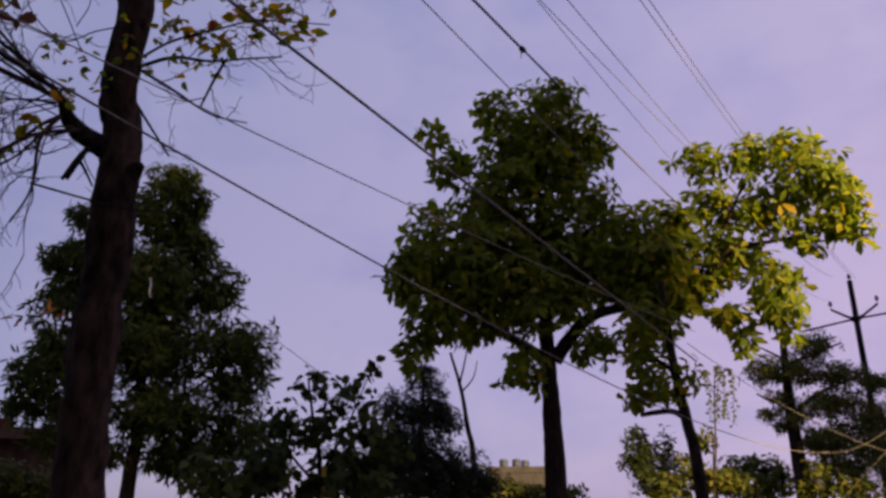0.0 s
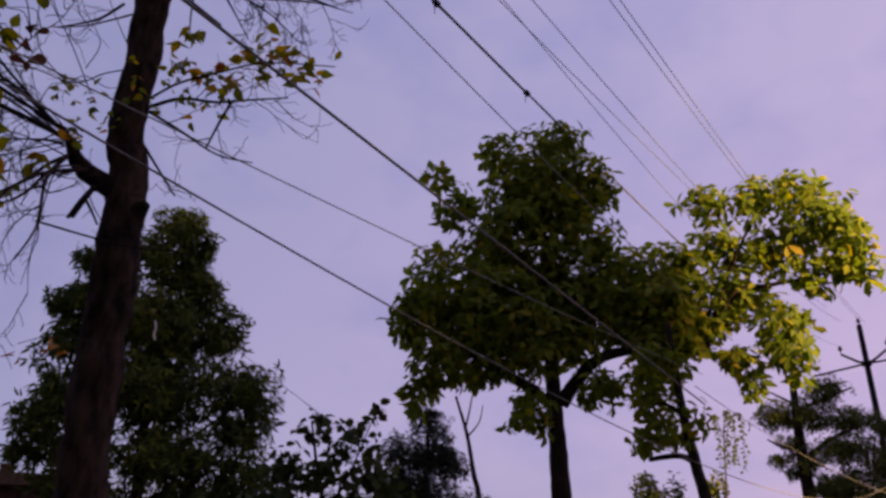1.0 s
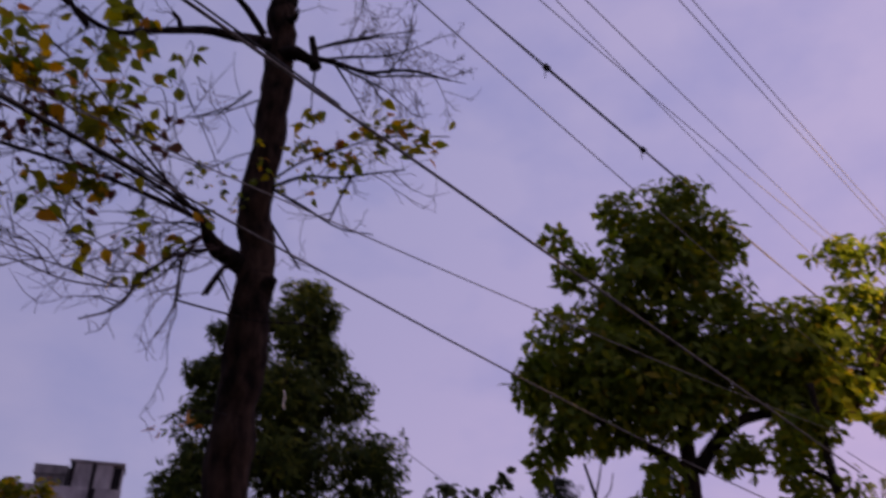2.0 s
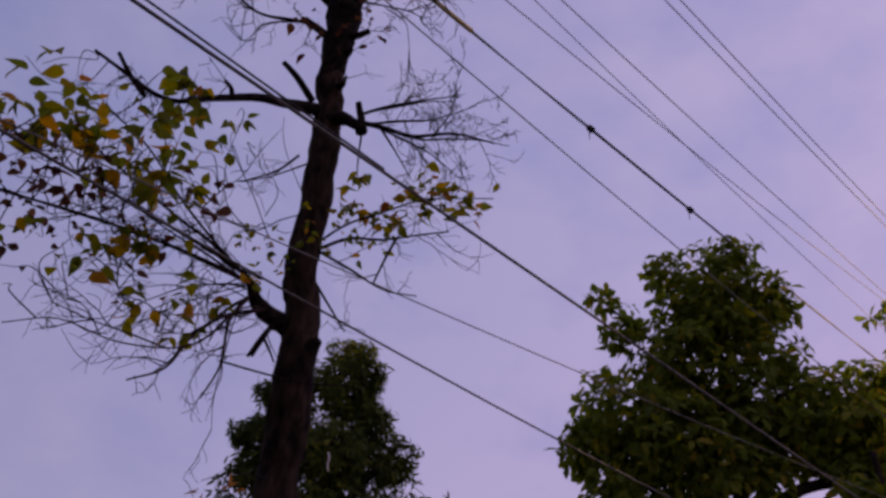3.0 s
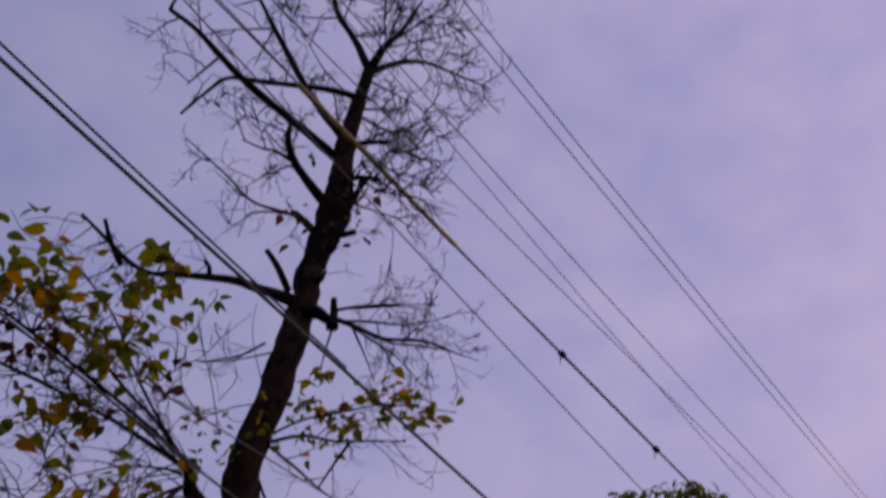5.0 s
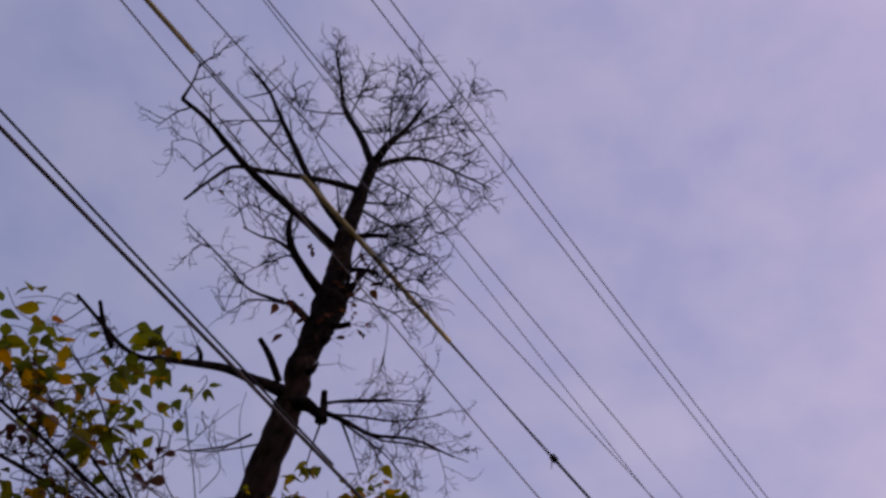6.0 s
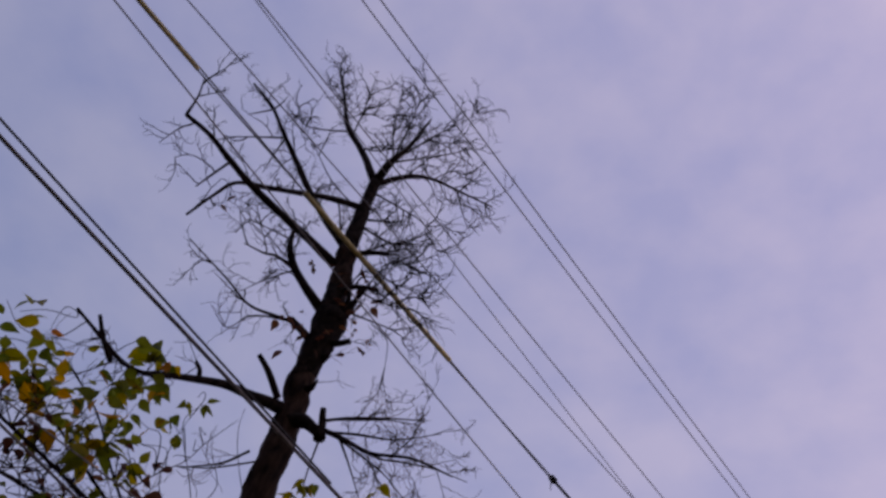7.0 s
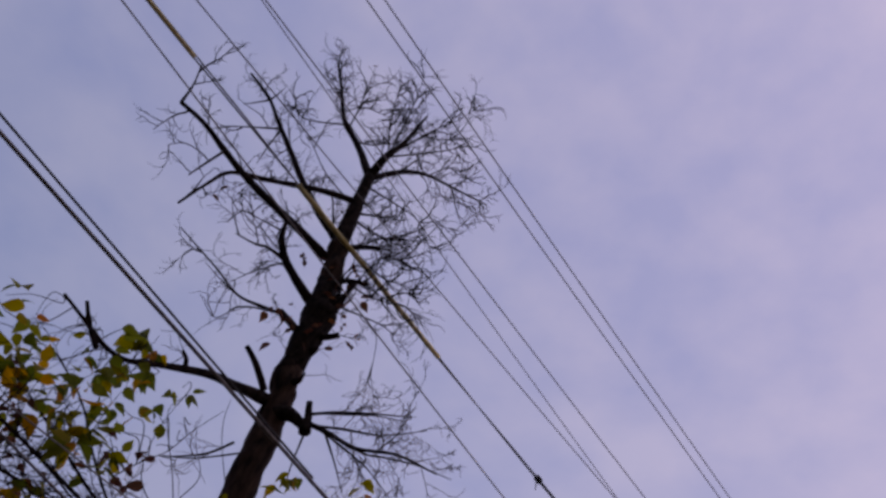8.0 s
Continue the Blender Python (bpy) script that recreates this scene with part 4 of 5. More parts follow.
    scatter(under, 0.05, 4, 0.085, green, LEAF_NEAR, "leaf", LEAF_NEAR_REST)
    scatter(fresh, 0.05, 4, 0.085, green, LEAF_NEAR, "leaf")
    scatter(low, 0.10, 3, 0.12, green, LEAF_NEAR, "leaf", LEAF_NEAR_REST)
    scatter(left, 0.125, 8, 0.115, green, LEAF_NEAR, "leaf", LEAF_NEAR_REST)
    scatter(more, 0.13, 9, 0.10, green, LEAF_NEAR, "leaf", LEAF_NEAR_REST)
    right = [(-1.70, 4.49, 4.89), (-1.28, 4.52, 4.89), (-1.18, 4.50, 4.79), (-1.07, 4.53, 4.83), (-0.98, 4.55, 4.65), (-1.36, 4.50, 4.76), (-1.66, 4.51, 4.64),
             (-1.84, 4.54, 4.70), (-1.49, 4.51, 4.61)]
    inner = [(-1.87, 4.53, 4.62), (-1.77, 4.51, 4.72), (-1.61, 4.52, 4.58), (-1.46, 4.52, 4.64), (-1.31, 4.51, 4.67), (-1.99, 4.31, 4.42), (-1.55, 4.49, 4.46), (-1.67, 4.50, 4.45), (-2.25, 4.24, 4.36), (-2.33, 4.08, 4.25), (-2.34, 3.85, 3.63), (-2.30, 3.63, 3.37), (-1.95, 4.33, 4.48), (-1.86, 4.37, 4.38)]
    by_knob = [(-2.13, 3.99, 4.22), (-2.18, 3.96, 4.02), (-2.04, 4.15, 4.04), (-2.17, 3.91, 3.89), (-2.10, 4.07, 4.12)]
    scatter(by_knob, 0.06, 5, 0.075, green, LEAF_NEAR, "leaf")
    scatter(inner, 0.07, 9, 0.06, green, LEAF_NEAR, "leaf", LEAF_NEAR_REST)
    scatter(right, 0.07, 12, 0.095, green, LEAF_NEAR, "leaf")
    spray = Tubes()
    tips = np.array([p for line, _, r1, _ in NEAR_LIMBS if r1 < 0.013 for p in line])
    for spot in left + more + low + under + brown_spots:
        spot = np.array(spot)
        for _ in range(3):
            end = spot + rng.normal(size=3) * 0.14
            far = np.linalg.norm(tips - end, axis=1)
            root = tips[np.argsort(far)[rng.integers(0, 6)]]
            mid = (root + end) / 2 + rng.normal(size=3) * 0.05 + np.array((0, 0, 0.04))
            if np.linalg.norm(end - root) > 0.5:
                continue
            bend = (mid + end) / 2 + rng.normal(size=3) * 0.03
            spray.add(spline([root, mid, bend, end], 4), 0.0042, 0.0018, 4)
    part("twig_spray", spray.mesh("twig_spray"), TWIG, near_tree, "leafy dark twigs", "stuff")
    scatter([(-0.75, 4.54, 4.75), (-1.45, 4.47, 4.90)], 0.02, 2, 0.09, green, LEAF_NEAR, "leaf")
    scatter(brown_spots, 0.13, 9, 0.075, dry, LEAF_DRY, "withered_leaf", tuft=1)
    few = [(-2.89, 3.45, 6.86), (-2.90, 3.57, 7.20), (-3.35, 4.11, 9.83), (-1.80, 4.45, 6.18), (-2.20, 4.27, 6.01), (-2.37, 4.17, 6.36),
           (-1.85, 4.43, 7.04), (-1.94, 4.39, 7.10), (-1.85, 4.43, 6.88), (-1.90, 4.41, 6.69), (-1.83, 4.44, 7.17), (-1.73, 4.48, 6.98), (-1.89, 4.41, 6.47), (-2.16, 4.28, 6.30), (-2.23, 4.25, 6.31), (-1.99, 4.37, 6.17), (-1.97, 4.43, 7.02), (-1.90, 4.46, 7.24), (-1.85, 4.48, 6.78), (-1.78, 4.46, 6.87), (-1.93, 4.45, 6.41), (-1.78, 4.46, 7.08), (-1.96, 4.38, 6.80), (-1.96, 4.44, 7.37), (-2.37, 3.95, 4.43), (-2.80, 4.38, 11.85)]
    tufts = [(-2.13, 4.41, 7.32), (-1.99, 4.48, 7.08), (-1.98, 4.43, 6.74), (-1.84, 4.49, 6.68), (-1.96, 4.38, 6.36), (-2.32, 4.32, 7.26), (-2.18, 4.05, 6.15), (-2.09, 4.15, 6.16), (-2.16, 4.06, 6.26), (-1.72, 4.53, 6.49)]
    scatter(tufts, 0.05, 6, 0.055, dry, LEAF_DRY, "withered_leaf")
    scatter(few, 0.02, 1, 0.09, dry, LEAF_DRY, "withered_leaf")
    # a thin drooping twig with the last orange leaves
    hang = Tubes()
    hang.add(spline([(-2.02, 4.42, 2.80), (-1.93, 4.10, 2.72), (-1.97, 3.82, 2.66), (-2.07, 3.74, 2.60)], 4), 0.004, 0.0018, 4)
    part("twig_spray", hang.mesh("twig_spray"), TWIG, near_tree, "thin drooping twig")
    scatter([(-2.07, 3.75, 2.55), (-1.97, 3.81, 2.61), (-1.88, 3.85, 2.57)], 0.012, 3, 0.06, orange, LEAF_ORANGE, "withered_leaf")


near_leaves()

# ---- broad tree with the golden bough ----
R = 10.0
MID = sized(R, ((1.29, 9.92, 6.66), 6.5, 5.5), ((1.58, 9.87, 7.17), 3.2, 2.8), ((0.68, 9.98, 7.09), 2.8, 3), ((2.07, 9.99, 6.48), 3, 4.2), ((0.08, 9.80, 6.22), 3.2, 3.2),
            ((-0.15, 9.80, 6.65), 1.4, 1.4), ((0.80, 9.97, 5.68), 8, 5.5), ((-0.14, 9.70, 4.95), 5, 6), ((-0.42, 9.69, 4.64), 3.2, 4), ((0.55, 9.88, 4.70), 8, 5.5),
            ((1.55, 10.08, 5.16), 8, 6), ((2.36, 10.03, 5.14), 7.5, 5), ((2.97, 9.97, 5.36), 4.5, 3.6), ((-0.10, 9.60, 3.96), 4, 3.6), ((-0.34, 9.59, 3.61), 2.2, 2.6),
            ((0.47, 9.79, 4.04), 4.5, 3), ((0.99, 9.55, 3.36), 3, 2.6), ((1.60, 9.77, 4.22), 4, 3), ((1.85, 9.73, 3.71), 3.2, 2.2), ((2.53, 9.88, 3.88), 4, 3.2),
            ((1.79, 9.94, 5.83), 5, 3.4), ((1.00, 9.75, 4.14), 4.5, 3.2), ((2.24, 9.95, 4.61), 6, 3), ((3.09, 9.93, 4.45), 4, 3), ((0.97, 9.95, 6.42), 5, 4.5), ((1.74, 9.85, 6.54), 4.5, 5),
            ((1.23, 9.92, 6.16), 6, 4), ((-0.60, 9.68, 4.45), 1.6, 1.6),
            ((1.59, 9.97, 4.81), 6, 4), ((2.48, 10.00, 4.85), 6, 3.6), ((0.71, 9.87, 5.01), 6, 4), ((1.28, 9.92, 4.49), 5, 3), ((2.93, 9.98, 4.93), 5, 3.4), ((2.66, 9.95, 4.38), 5, 2.6),
            ((0.26, 9.80, 4.38), 5, 3.4))
GOLD = sized(R, ((3.52, 9.89, 6.23), 3, 3), ((4.02, 9.70, 6.18), 3.6, 3), ((4.49, 9.38, 6.19), 3.8, 2.6), ((4.59, 9.11, 5.67), 4.2, 3.8), ((4.81, 8.88, 5.31), 2.8, 3),
             ((4.84, 8.75, 4.86), 1.7, 2.2), ((4.22, 9.50, 5.45), 5, 3.8), ((3.59, 9.97, 5.60), 4, 3.4), ((3.69, 9.83, 4.91), 5, 3.8), ((4.06, 9.36, 4.39), 3.6, 4),
             ((4.08, 9.24, 3.94), 2.6, 3.2), ((3.59, 9.65, 3.97), 3, 2.4), ((3.30, 9.97, 4.58), 4.5, 3.4), ((3.68, 9.51, 3.66), 1.7, 1.8), ((4.44, 9.18, 4.95), 3, 2), ((4.69, 8.95, 5.01), 2.4, 2))
leafy_tree("tree", "spreading broad-leaved tree with a sunlit golden bough", "tree", (1.33, 9.91, 0.0),
           [(1.33, 9.91, -0.1), (1.34, 9.91, 1.98), (1.33, 9.91, 2.77), (1.31, 9.91, 3.53), (1.29, 9.92, 4.41), (1.28, 9.92, 5.50), (1.29, 9.92, 6.75)], (0.16, 0.03),
           [([(1.32, 9.91, 3.46), (1.03, 9.85, 3.70), (0.71, 9.77, 3.86), (0.18, 9.70, 4.20), (-0.17, 9.60, 4.84)], 0.085, 0.02),
            ([(1.39, 9.90, 3.53), (1.60, 9.87, 3.81), (1.82, 9.83, 4.04), (2.12, 9.88, 4.17), (2.62, 9.86, 4.22), (3.20, 9.79, 4.19)], 0.095, 0.05),
            ([(3.17, 9.80, 4.19), (3.47, 9.70, 4.64), (3.69, 9.62, 4.92), (4.01, 9.49, 4.93), (4.50, 9.15, 4.94), (4.79, 8.89, 4.99)], 0.05, 0.012),
            ([(3.24, 9.78, 4.22), (3.50, 9.79, 4.90), (3.78, 9.69, 5.49), (4.03, 9.59, 6.00)], 0.04, 0.012),
            ([(1.30, 9.91, 4.41), (1.60, 9.97, 4.96), (2.07, 9.99, 5.36), (2.74, 9.93, 5.42)], 0.05, 0.012),
            ([(1.29, 9.92, 5.18), (0.87, 9.86, 5.56), (0.35, 9.79, 6.10), (-0.15, 9.80, 6.60)], 0.04, 0.01)],
           MID + GOLD, 0.172, "long", 9.0, LEAF_MID, seed=21, singles=280, whorl=6, droop=0.45)

# ---- leaning tree behind it ----
leafy_tree("tree", "slim leaning tree with a crooked side branch", "tree", (2.80, 9.08, 0.0),
           [(2.83, 9.07, -0.1), (2.80, 9.08, 2.01), (2.72, 9.10, 2.71), (2.66, 9.12, 3.18), (2.62, 9.13, 3.71), (2.59, 9.14, 4.33)], (0.078, 0.035),
           [([(2.72, 9.10, 2.72), (2.57, 9.09, 2.79), (2.38, 9.09, 2.78), (2.21, 9.08, 2.75)], 0.04, 0.024), ([(2.65, 9.12, 3.25), (2.45, 9.18, 3.39), (2.26, 9.23, 3.33)], 0.03, 0.01)],
           sized(9.5, ((2.36, 9.20, 3.39), 3, 2.4), ((2.48, 9.17, 3.06), 3, 2.2), ((2.20, 9.24, 2.98), 1.7, 1.4), ((2.77, 9.09, 3.21), 1.4, 1.2), ((2.43, 9.19, 3.86), 4, 2.5)),
           0.15, "long", 6.0, LEAF_MID, seed=22, whorl=6, droop=0.4)

# ---- dense tree behind the bare one ----
leafy_tree("tree", "dense dark evergreen tree with a pointed crown", "tree", (-4.91, 13.11, 0.0),
           [(-4.95, 13.10, -0.1), (-4.95, 13.10, 2.19), (-4.91, 13.11, 2.88), (-4.96, 13.09, 4.53), (-4.96, 13.09, 6.53), (-4.89, 13.12, 7.62)], (0.14, 0.03),
           [([(-4.91, 13.11, 2.88), (-4.48, 13.27, 3.44), (-3.67, 13.51, 4.14)], 0.05, 0.015), ([(-4.93, 13.11, 3.06), (-5.45, 12.89, 3.57), (-6.12, 12.59, 4.05)], 0.05, 0.015),
            ([(-4.96, 13.09, 4.15), (-4.45, 13.27, 4.96), (-3.89, 13.45, 5.62)], 0.04, 0.012)],
           sized(14, ((-4.87, 13.13, 7.35), 3.2, 3), ((-5.11, 13.03, 6.72), 5, 4), ((-4.47, 13.27, 7.03), 2.4, 2.6), ((-4.44, 13.28, 6.23), 3.6, 3.2), ((-6.22, 12.54, 5.78), 3, 1.8), ((-6.04, 12.63, 6.51), 1.8, 1.8),
                 ((-3.93, 13.44, 5.61), 3.4, 3), ((-6.10, 12.60, 5.08), 3.8, 4), ((-4.98, 13.08, 5.51), 7.5, 5), ((-3.53, 13.55, 4.53), 4.6, 3.6), ((-6.15, 12.58, 4.05), 4.2, 4), ((-4.74, 13.17, 4.36), 9, 5.5),
                 ((-3.51, 13.55, 3.76), 4, 3.6), ((-6.36, 12.47, 3.46), 2.4, 2.6), ((-4.46, 13.27, 3.30), 8, 4.2), ((-5.85, 12.72, 3.14), 5, 4), ((-3.90, 13.44, 2.73), 3.6, 3), ((-5.31, 12.95, 2.69), 2.6, 2),
                 ((-4.27, 13.33, 2.59), 4.5, 2.6), ((-3.36, 13.59, 3.02), 4, 3), ((-2.92, 13.69, 2.44), 3.4, 2.4), ((-3.64, 13.52, 2.21), 4, 2.2), ((-3.18, 13.63, 4.16), 2.4, 2), ((-6.52, 12.39, 3.84), 2, 2),
                 ((-6.16, 12.65, 6.60), 1.2, 1.0), ((-6.05, 12.90, 6.12), 2.6, 2.0), ((-6.45, 12.76, 5.88), 1.4, 1.2), ((-6.38, 12.94, 5.45), 2.0, 2.2), ((-6.55, 13.04, 4.52), 1.4, 1.8), ((-4.50, 13.04, 7.40), 2.0, 1.9),
                 ((-4.22, 13.27, 7.15), 0.9, 1.0), ((-4.30, 13.60, 6.25), 2.0, 2.0), ((-4.62, 13.32, 6.70), 3.2, 3.2), ((-5.70, 13.19, 5.85), 4.6, 4.4), ((-4.83, 13.65, 5.47), 5.5, 4.6), ((-5.25, 13.70, 4.67), 6, 4.6),
                 ((-3.92, 13.97, 5.52), 2.0, 1.9), ((-3.60, 14.26, 4.66), 1.9, 1.8), ((-6.22, 13.38, 4.21), 4, 3.4)),
           0.185, "slender", 12.0, LEAF_DENSE, seed=23, whorl=8, droop=0.7)

# ---- pale strip caught in it ----
def hanging_strip():
    a, b = np.array((-4.42, 11.59, 5.13)), np.array((-4.39, 11.60, 4.83))
    up = np.array((-4.83, 12.50, 6.11))
    ob = thing("hanging_strip", b, "narrow pale plastic strip dangling in the evergreen crown", "strip")
    part("strip", Tubes().add(spline([a, a * 0.66 + b * 0.34 + np.array((0.012, 0, 0)), a * 0.33 + b * 0.67 - np.array((0.01, 0, 0)), b], 4), 0.014, 0.013, 6, 0.1).mesh("strip"), PALE_STRIP, ob)
    part("thread", Tubes().add([a, (a + up) / 2, up], 0.004, 0.004, 4).mesh("thread"), TWIG, ob, "thin dark thread")


hanging_strip()

# ---- shrubs ----
leafy_tree("shrub", "loose shrub with large dark rounded leaves", "shrub", (-1.34, 8.90, 0.0),
           [(-1.34, 8.90, -0.1), (-1.32, 8.90, 2.00), (-1.41, 8.89, 2.59), (-1.50, 8.87, 3.14)], (0.04, 0.01),
           [([(-1.34, 8.90, 2.06), (-1.07, 8.94, 2.59), (-0.82, 8.96, 3.22)], 0.02, 0.006), ([(-1.35, 8.90, 2.00), (-1.66, 8.85, 2.35), (-1.81, 8.82, 2.82)], 0.02, 0.006)],
           sized(9, ((-1.46, 8.88, 3.02), 3.4, 2.6), ((-0.93, 8.95, 2.93), 2.6, 3), ((-0.79, 8.97, 3.25), 0.8, 0.9), ((-1.80, 8.82, 2.67), 3, 2.6), ((-1.34, 8.90, 2.53), 6, 4), ((-0.83, 8.96, 2.54), 4, 3.6),
                 ((-2.46, 8.66, 2.10), 4, 2.6), ((-1.94, 8.79, 2.17), 5, 3), ((-1.35, 8.90, 2.00), 7, 3), ((-0.81, 8.96, 2.06), 4, 3), ((-1.72, 8.83, 2.35), 4, 3), ((-1.06, 8.94, 2.18), 5, 3), ((-0.58, 8.98, 2.36), 3, 3), ((-2.15, 8.74, 1.96), 5, 2.2)),
           0.115, "round", 2.6, LEAF_SHRUB, seed=24, whorl=4, droop=0.4, shell=0.6)
leafy_tree("tree", "small dusky fine-leaved tree", "tree", (-0.43, 11.99, 0.0),
           [(-0.43, 11.99, -0.1), (-0.40, 11.99, 2.22), (-0.32, 12.00, 3.02), (-0.29, 12.00, 3.77)], (0.09, 0.02), [],
           sized(12, ((-0.29, 12.00, 3.68), 2.4, 2.2), ((-0.24, 12.00, 3.26), 3.6, 3), ((0.01, 12.00, 3.06), 2.4, 2.4), ((-0.53, 11.99, 2.77), 5, 4), ((-0.68, 11.98, 2.26), 7.5, 4), ((0.54, 11.99, 2.18), 3, 2.2), ((-1.17, 11.94, 2.29), 5, 3), ((-0.03, 12.00, 2.37), 5, 3.4), ((0.13, 12.00, 2.06), 5, 2), ((-0.70, 11.98, 3.18), 2.6, 2.6)),
           0.10, "slender", 12.0, LEAF_BLUE, seed=25, whorl=7, droop=0.1)
leafy_tree("sapling", "thin bare forked sapling", "tree", (0.50, 12.99, 0.0),
           [(0.50, 12.99, -0.1), (0.48, 12.99, 2.44), (0.39, 12.99, 3.05), (0.29, 13.00, 3.67), (0.12, 13.00, 4.27)], (0.06, 0.02),
           [([(0.27, 13.00, 3.76), (0.35, 13.00, 4.09), (0.41, 12.99, 4.41)], 0.02, 0.008), ([(0.31, 13.00, 3.63), (0.49, 12.99, 3.85), (0.56, 12.99, 4.13)], 0.015, 0.006)],
           sized(13, ((0.15, 13.00, 4.41), 1.2, 1.0)), 0.12, "slender", 1.0, LEAF_BLUE, seed=26, whorl=5, droop=0.3)

# ---- far side trees ----
leafy_tree("tree", "layered pine-like tree with feathery tiers", "tree", (7.10, 16.54, 0.0),
           [(7.10, 16.54, -0.1), (7.12, 16.53, 2.45), (7.09, 16.54, 3.67), (7.11, 16.54, 4.59), (7.14, 16.52, 5.42)], (0.17, 0.06),
           [([(7.09, 16.54, 3.67), (7.61, 16.31, 4.09), (8.29, 15.98, 4.37)], 0.06, 0.02), ([(7.10, 16.54, 3.89), (6.77, 16.68, 4.00), (6.53, 16.77, 4.16)], 0.04, 0.015),
            ([(7.15, 16.52, 4.70), (7.61, 16.31, 4.90), (8.11, 16.07, 5.08)], 0.05, 0.015), ([(7.13, 16.53, 4.82), (6.83, 16.65, 5.03), (6.64, 16.73, 5.16)], 0.03, 0.01),
            ([(7.54, 16.34, 2.12), (7.51, 16.36, 2.98), (7.43, 16.40, 3.42)], 0.07, 0.04)],
           sized(18, ((7.68, 16.28, 5.07), 2.6, 1.5), ((6.79, 16.67, 4.61), 3, 1.4), ((7.38, 16.42, 4.57), 3, 2.2), ((8.02, 16.11, 4.42), 3.2, 1.5), ((8.54, 15.85, 4.22), 2.2, 1), ((7.77, 16.24, 3.85), 4.4, 1.8), ((6.97, 16.60, 4.04), 1.6, 0.8), ((8.43, 15.90, 3.61), 2.8, 2.2), ((6.66, 16.72, 3.72), 1.3, 0.5), ((7.09, 16.55, 3.61), 2.2, 1.2), ((7.95, 16.15, 3.18), 4.4, 2.2), ((6.90, 16.63, 3.43), 1.1, 0.5), ((7.39, 16.41, 3.12), 2.4, 1.2), ((8.45, 15.90, 2.94), 2.8, 2.6), ((7.92, 16.16, 2.62), 3.6, 2)),
           0.115, "slender", 10.0, NEEDLE, seed=27, whorl=8, droop=0.0)
leafy_tree("tree", "small rounded dusky green tree", "tree", (4.88, 19.39, 0.0),
           [(4.88, 19.39, -0.1), (4.91, 19.39, 2.35), (4.86, 19.40, 3.24), (4.71, 19.44, 3.76)], (0.09, 0.02), [],
           sized(20, ((4.63, 19.46, 3.48), 1.6, 2.1), ((5.17, 19.32, 3.20), 1.4, 1.8), ((4.34, 19.52, 2.96), 1.2, 1), ((4.82, 19.41, 2.70), 2.8, 2.6), ((5.27, 19.29, 2.53), 1.8, 2.2), ((4.66, 19.45, 3.05), 1.8, 1.6)), 0.14, "long", 8.0, LEAF_SHRUB, seed=28, whorl=6, droop=0.2)
leafy_tree("shrub", "sunlit yellow-green shrub under the trees", "shrub", (5.26, 16.17, 0.0),
           [(5.26, 16.17, -0.1), (5.28, 16.16, 2.33), (5.31, 16.15, 3.18)], (0.05, 0.01), [],
           sized(17, ((5.18, 16.19, 3.13), 1.2, 1.7), ((4.37, 16.43, 2.25), 2.8, 1.9), ((5.29, 16.16, 2.41), 3.2, 1.5), ((4.79, 16.31, 2.63), 1, 1.5), ((5.64, 16.04, 2.28), 2.6, 1.6), ((4.95, 16.26, 2.31), 2.6, 1.8)), 0.15, "long", 7.0, LEAF_LIT, seed=29, whorl=6, droop=0.2)
leafy_tree("shrub", "broad dark hedge-like shrub", "shrub", (7.92, 20.53, 0.0),
           [(7.92, 20.53, -0.1), (7.98, 20.50, 2.52), (7.98, 20.50, 3.06)], (0.07, 0.02), [],
           sized(22, ((7.41, 20.71, 2.96), 2.2, 1.3), ((7.95, 20.51, 2.84), 2.5, 1.5), ((8.37, 20.34, 2.62), 2, 1.4), ((7.79, 20.58, 2.44), 4.2, 1.9)), 0.16, "long", 7.0, LEAF_DENSE, seed=30, whorl=6, droop=0.2)
leafy_tree("shrub", "sunlit yellow-green shrub under the trees", "shrub", (6.84, 14.46, 0.0),
           [(6.84, 14.46, -0.1), (6.88, 14.45, 2.16), (6.85, 14.46, 2.53)], (0.05, 0.01), [],
           sized(16, ((6.59, 14.58, 2.43), 1.5, 1.3), ((6.82, 14.48, 2.19), 2, 1.1), ((7.20, 14.29, 2.15), 2.4, 1.1), ((6.47, 14.63, 2.16), 2.4, 1.2)), 0.15, "long", 7.0, LEAF_LIT, seed=31, whorl=6, droop=0.2)
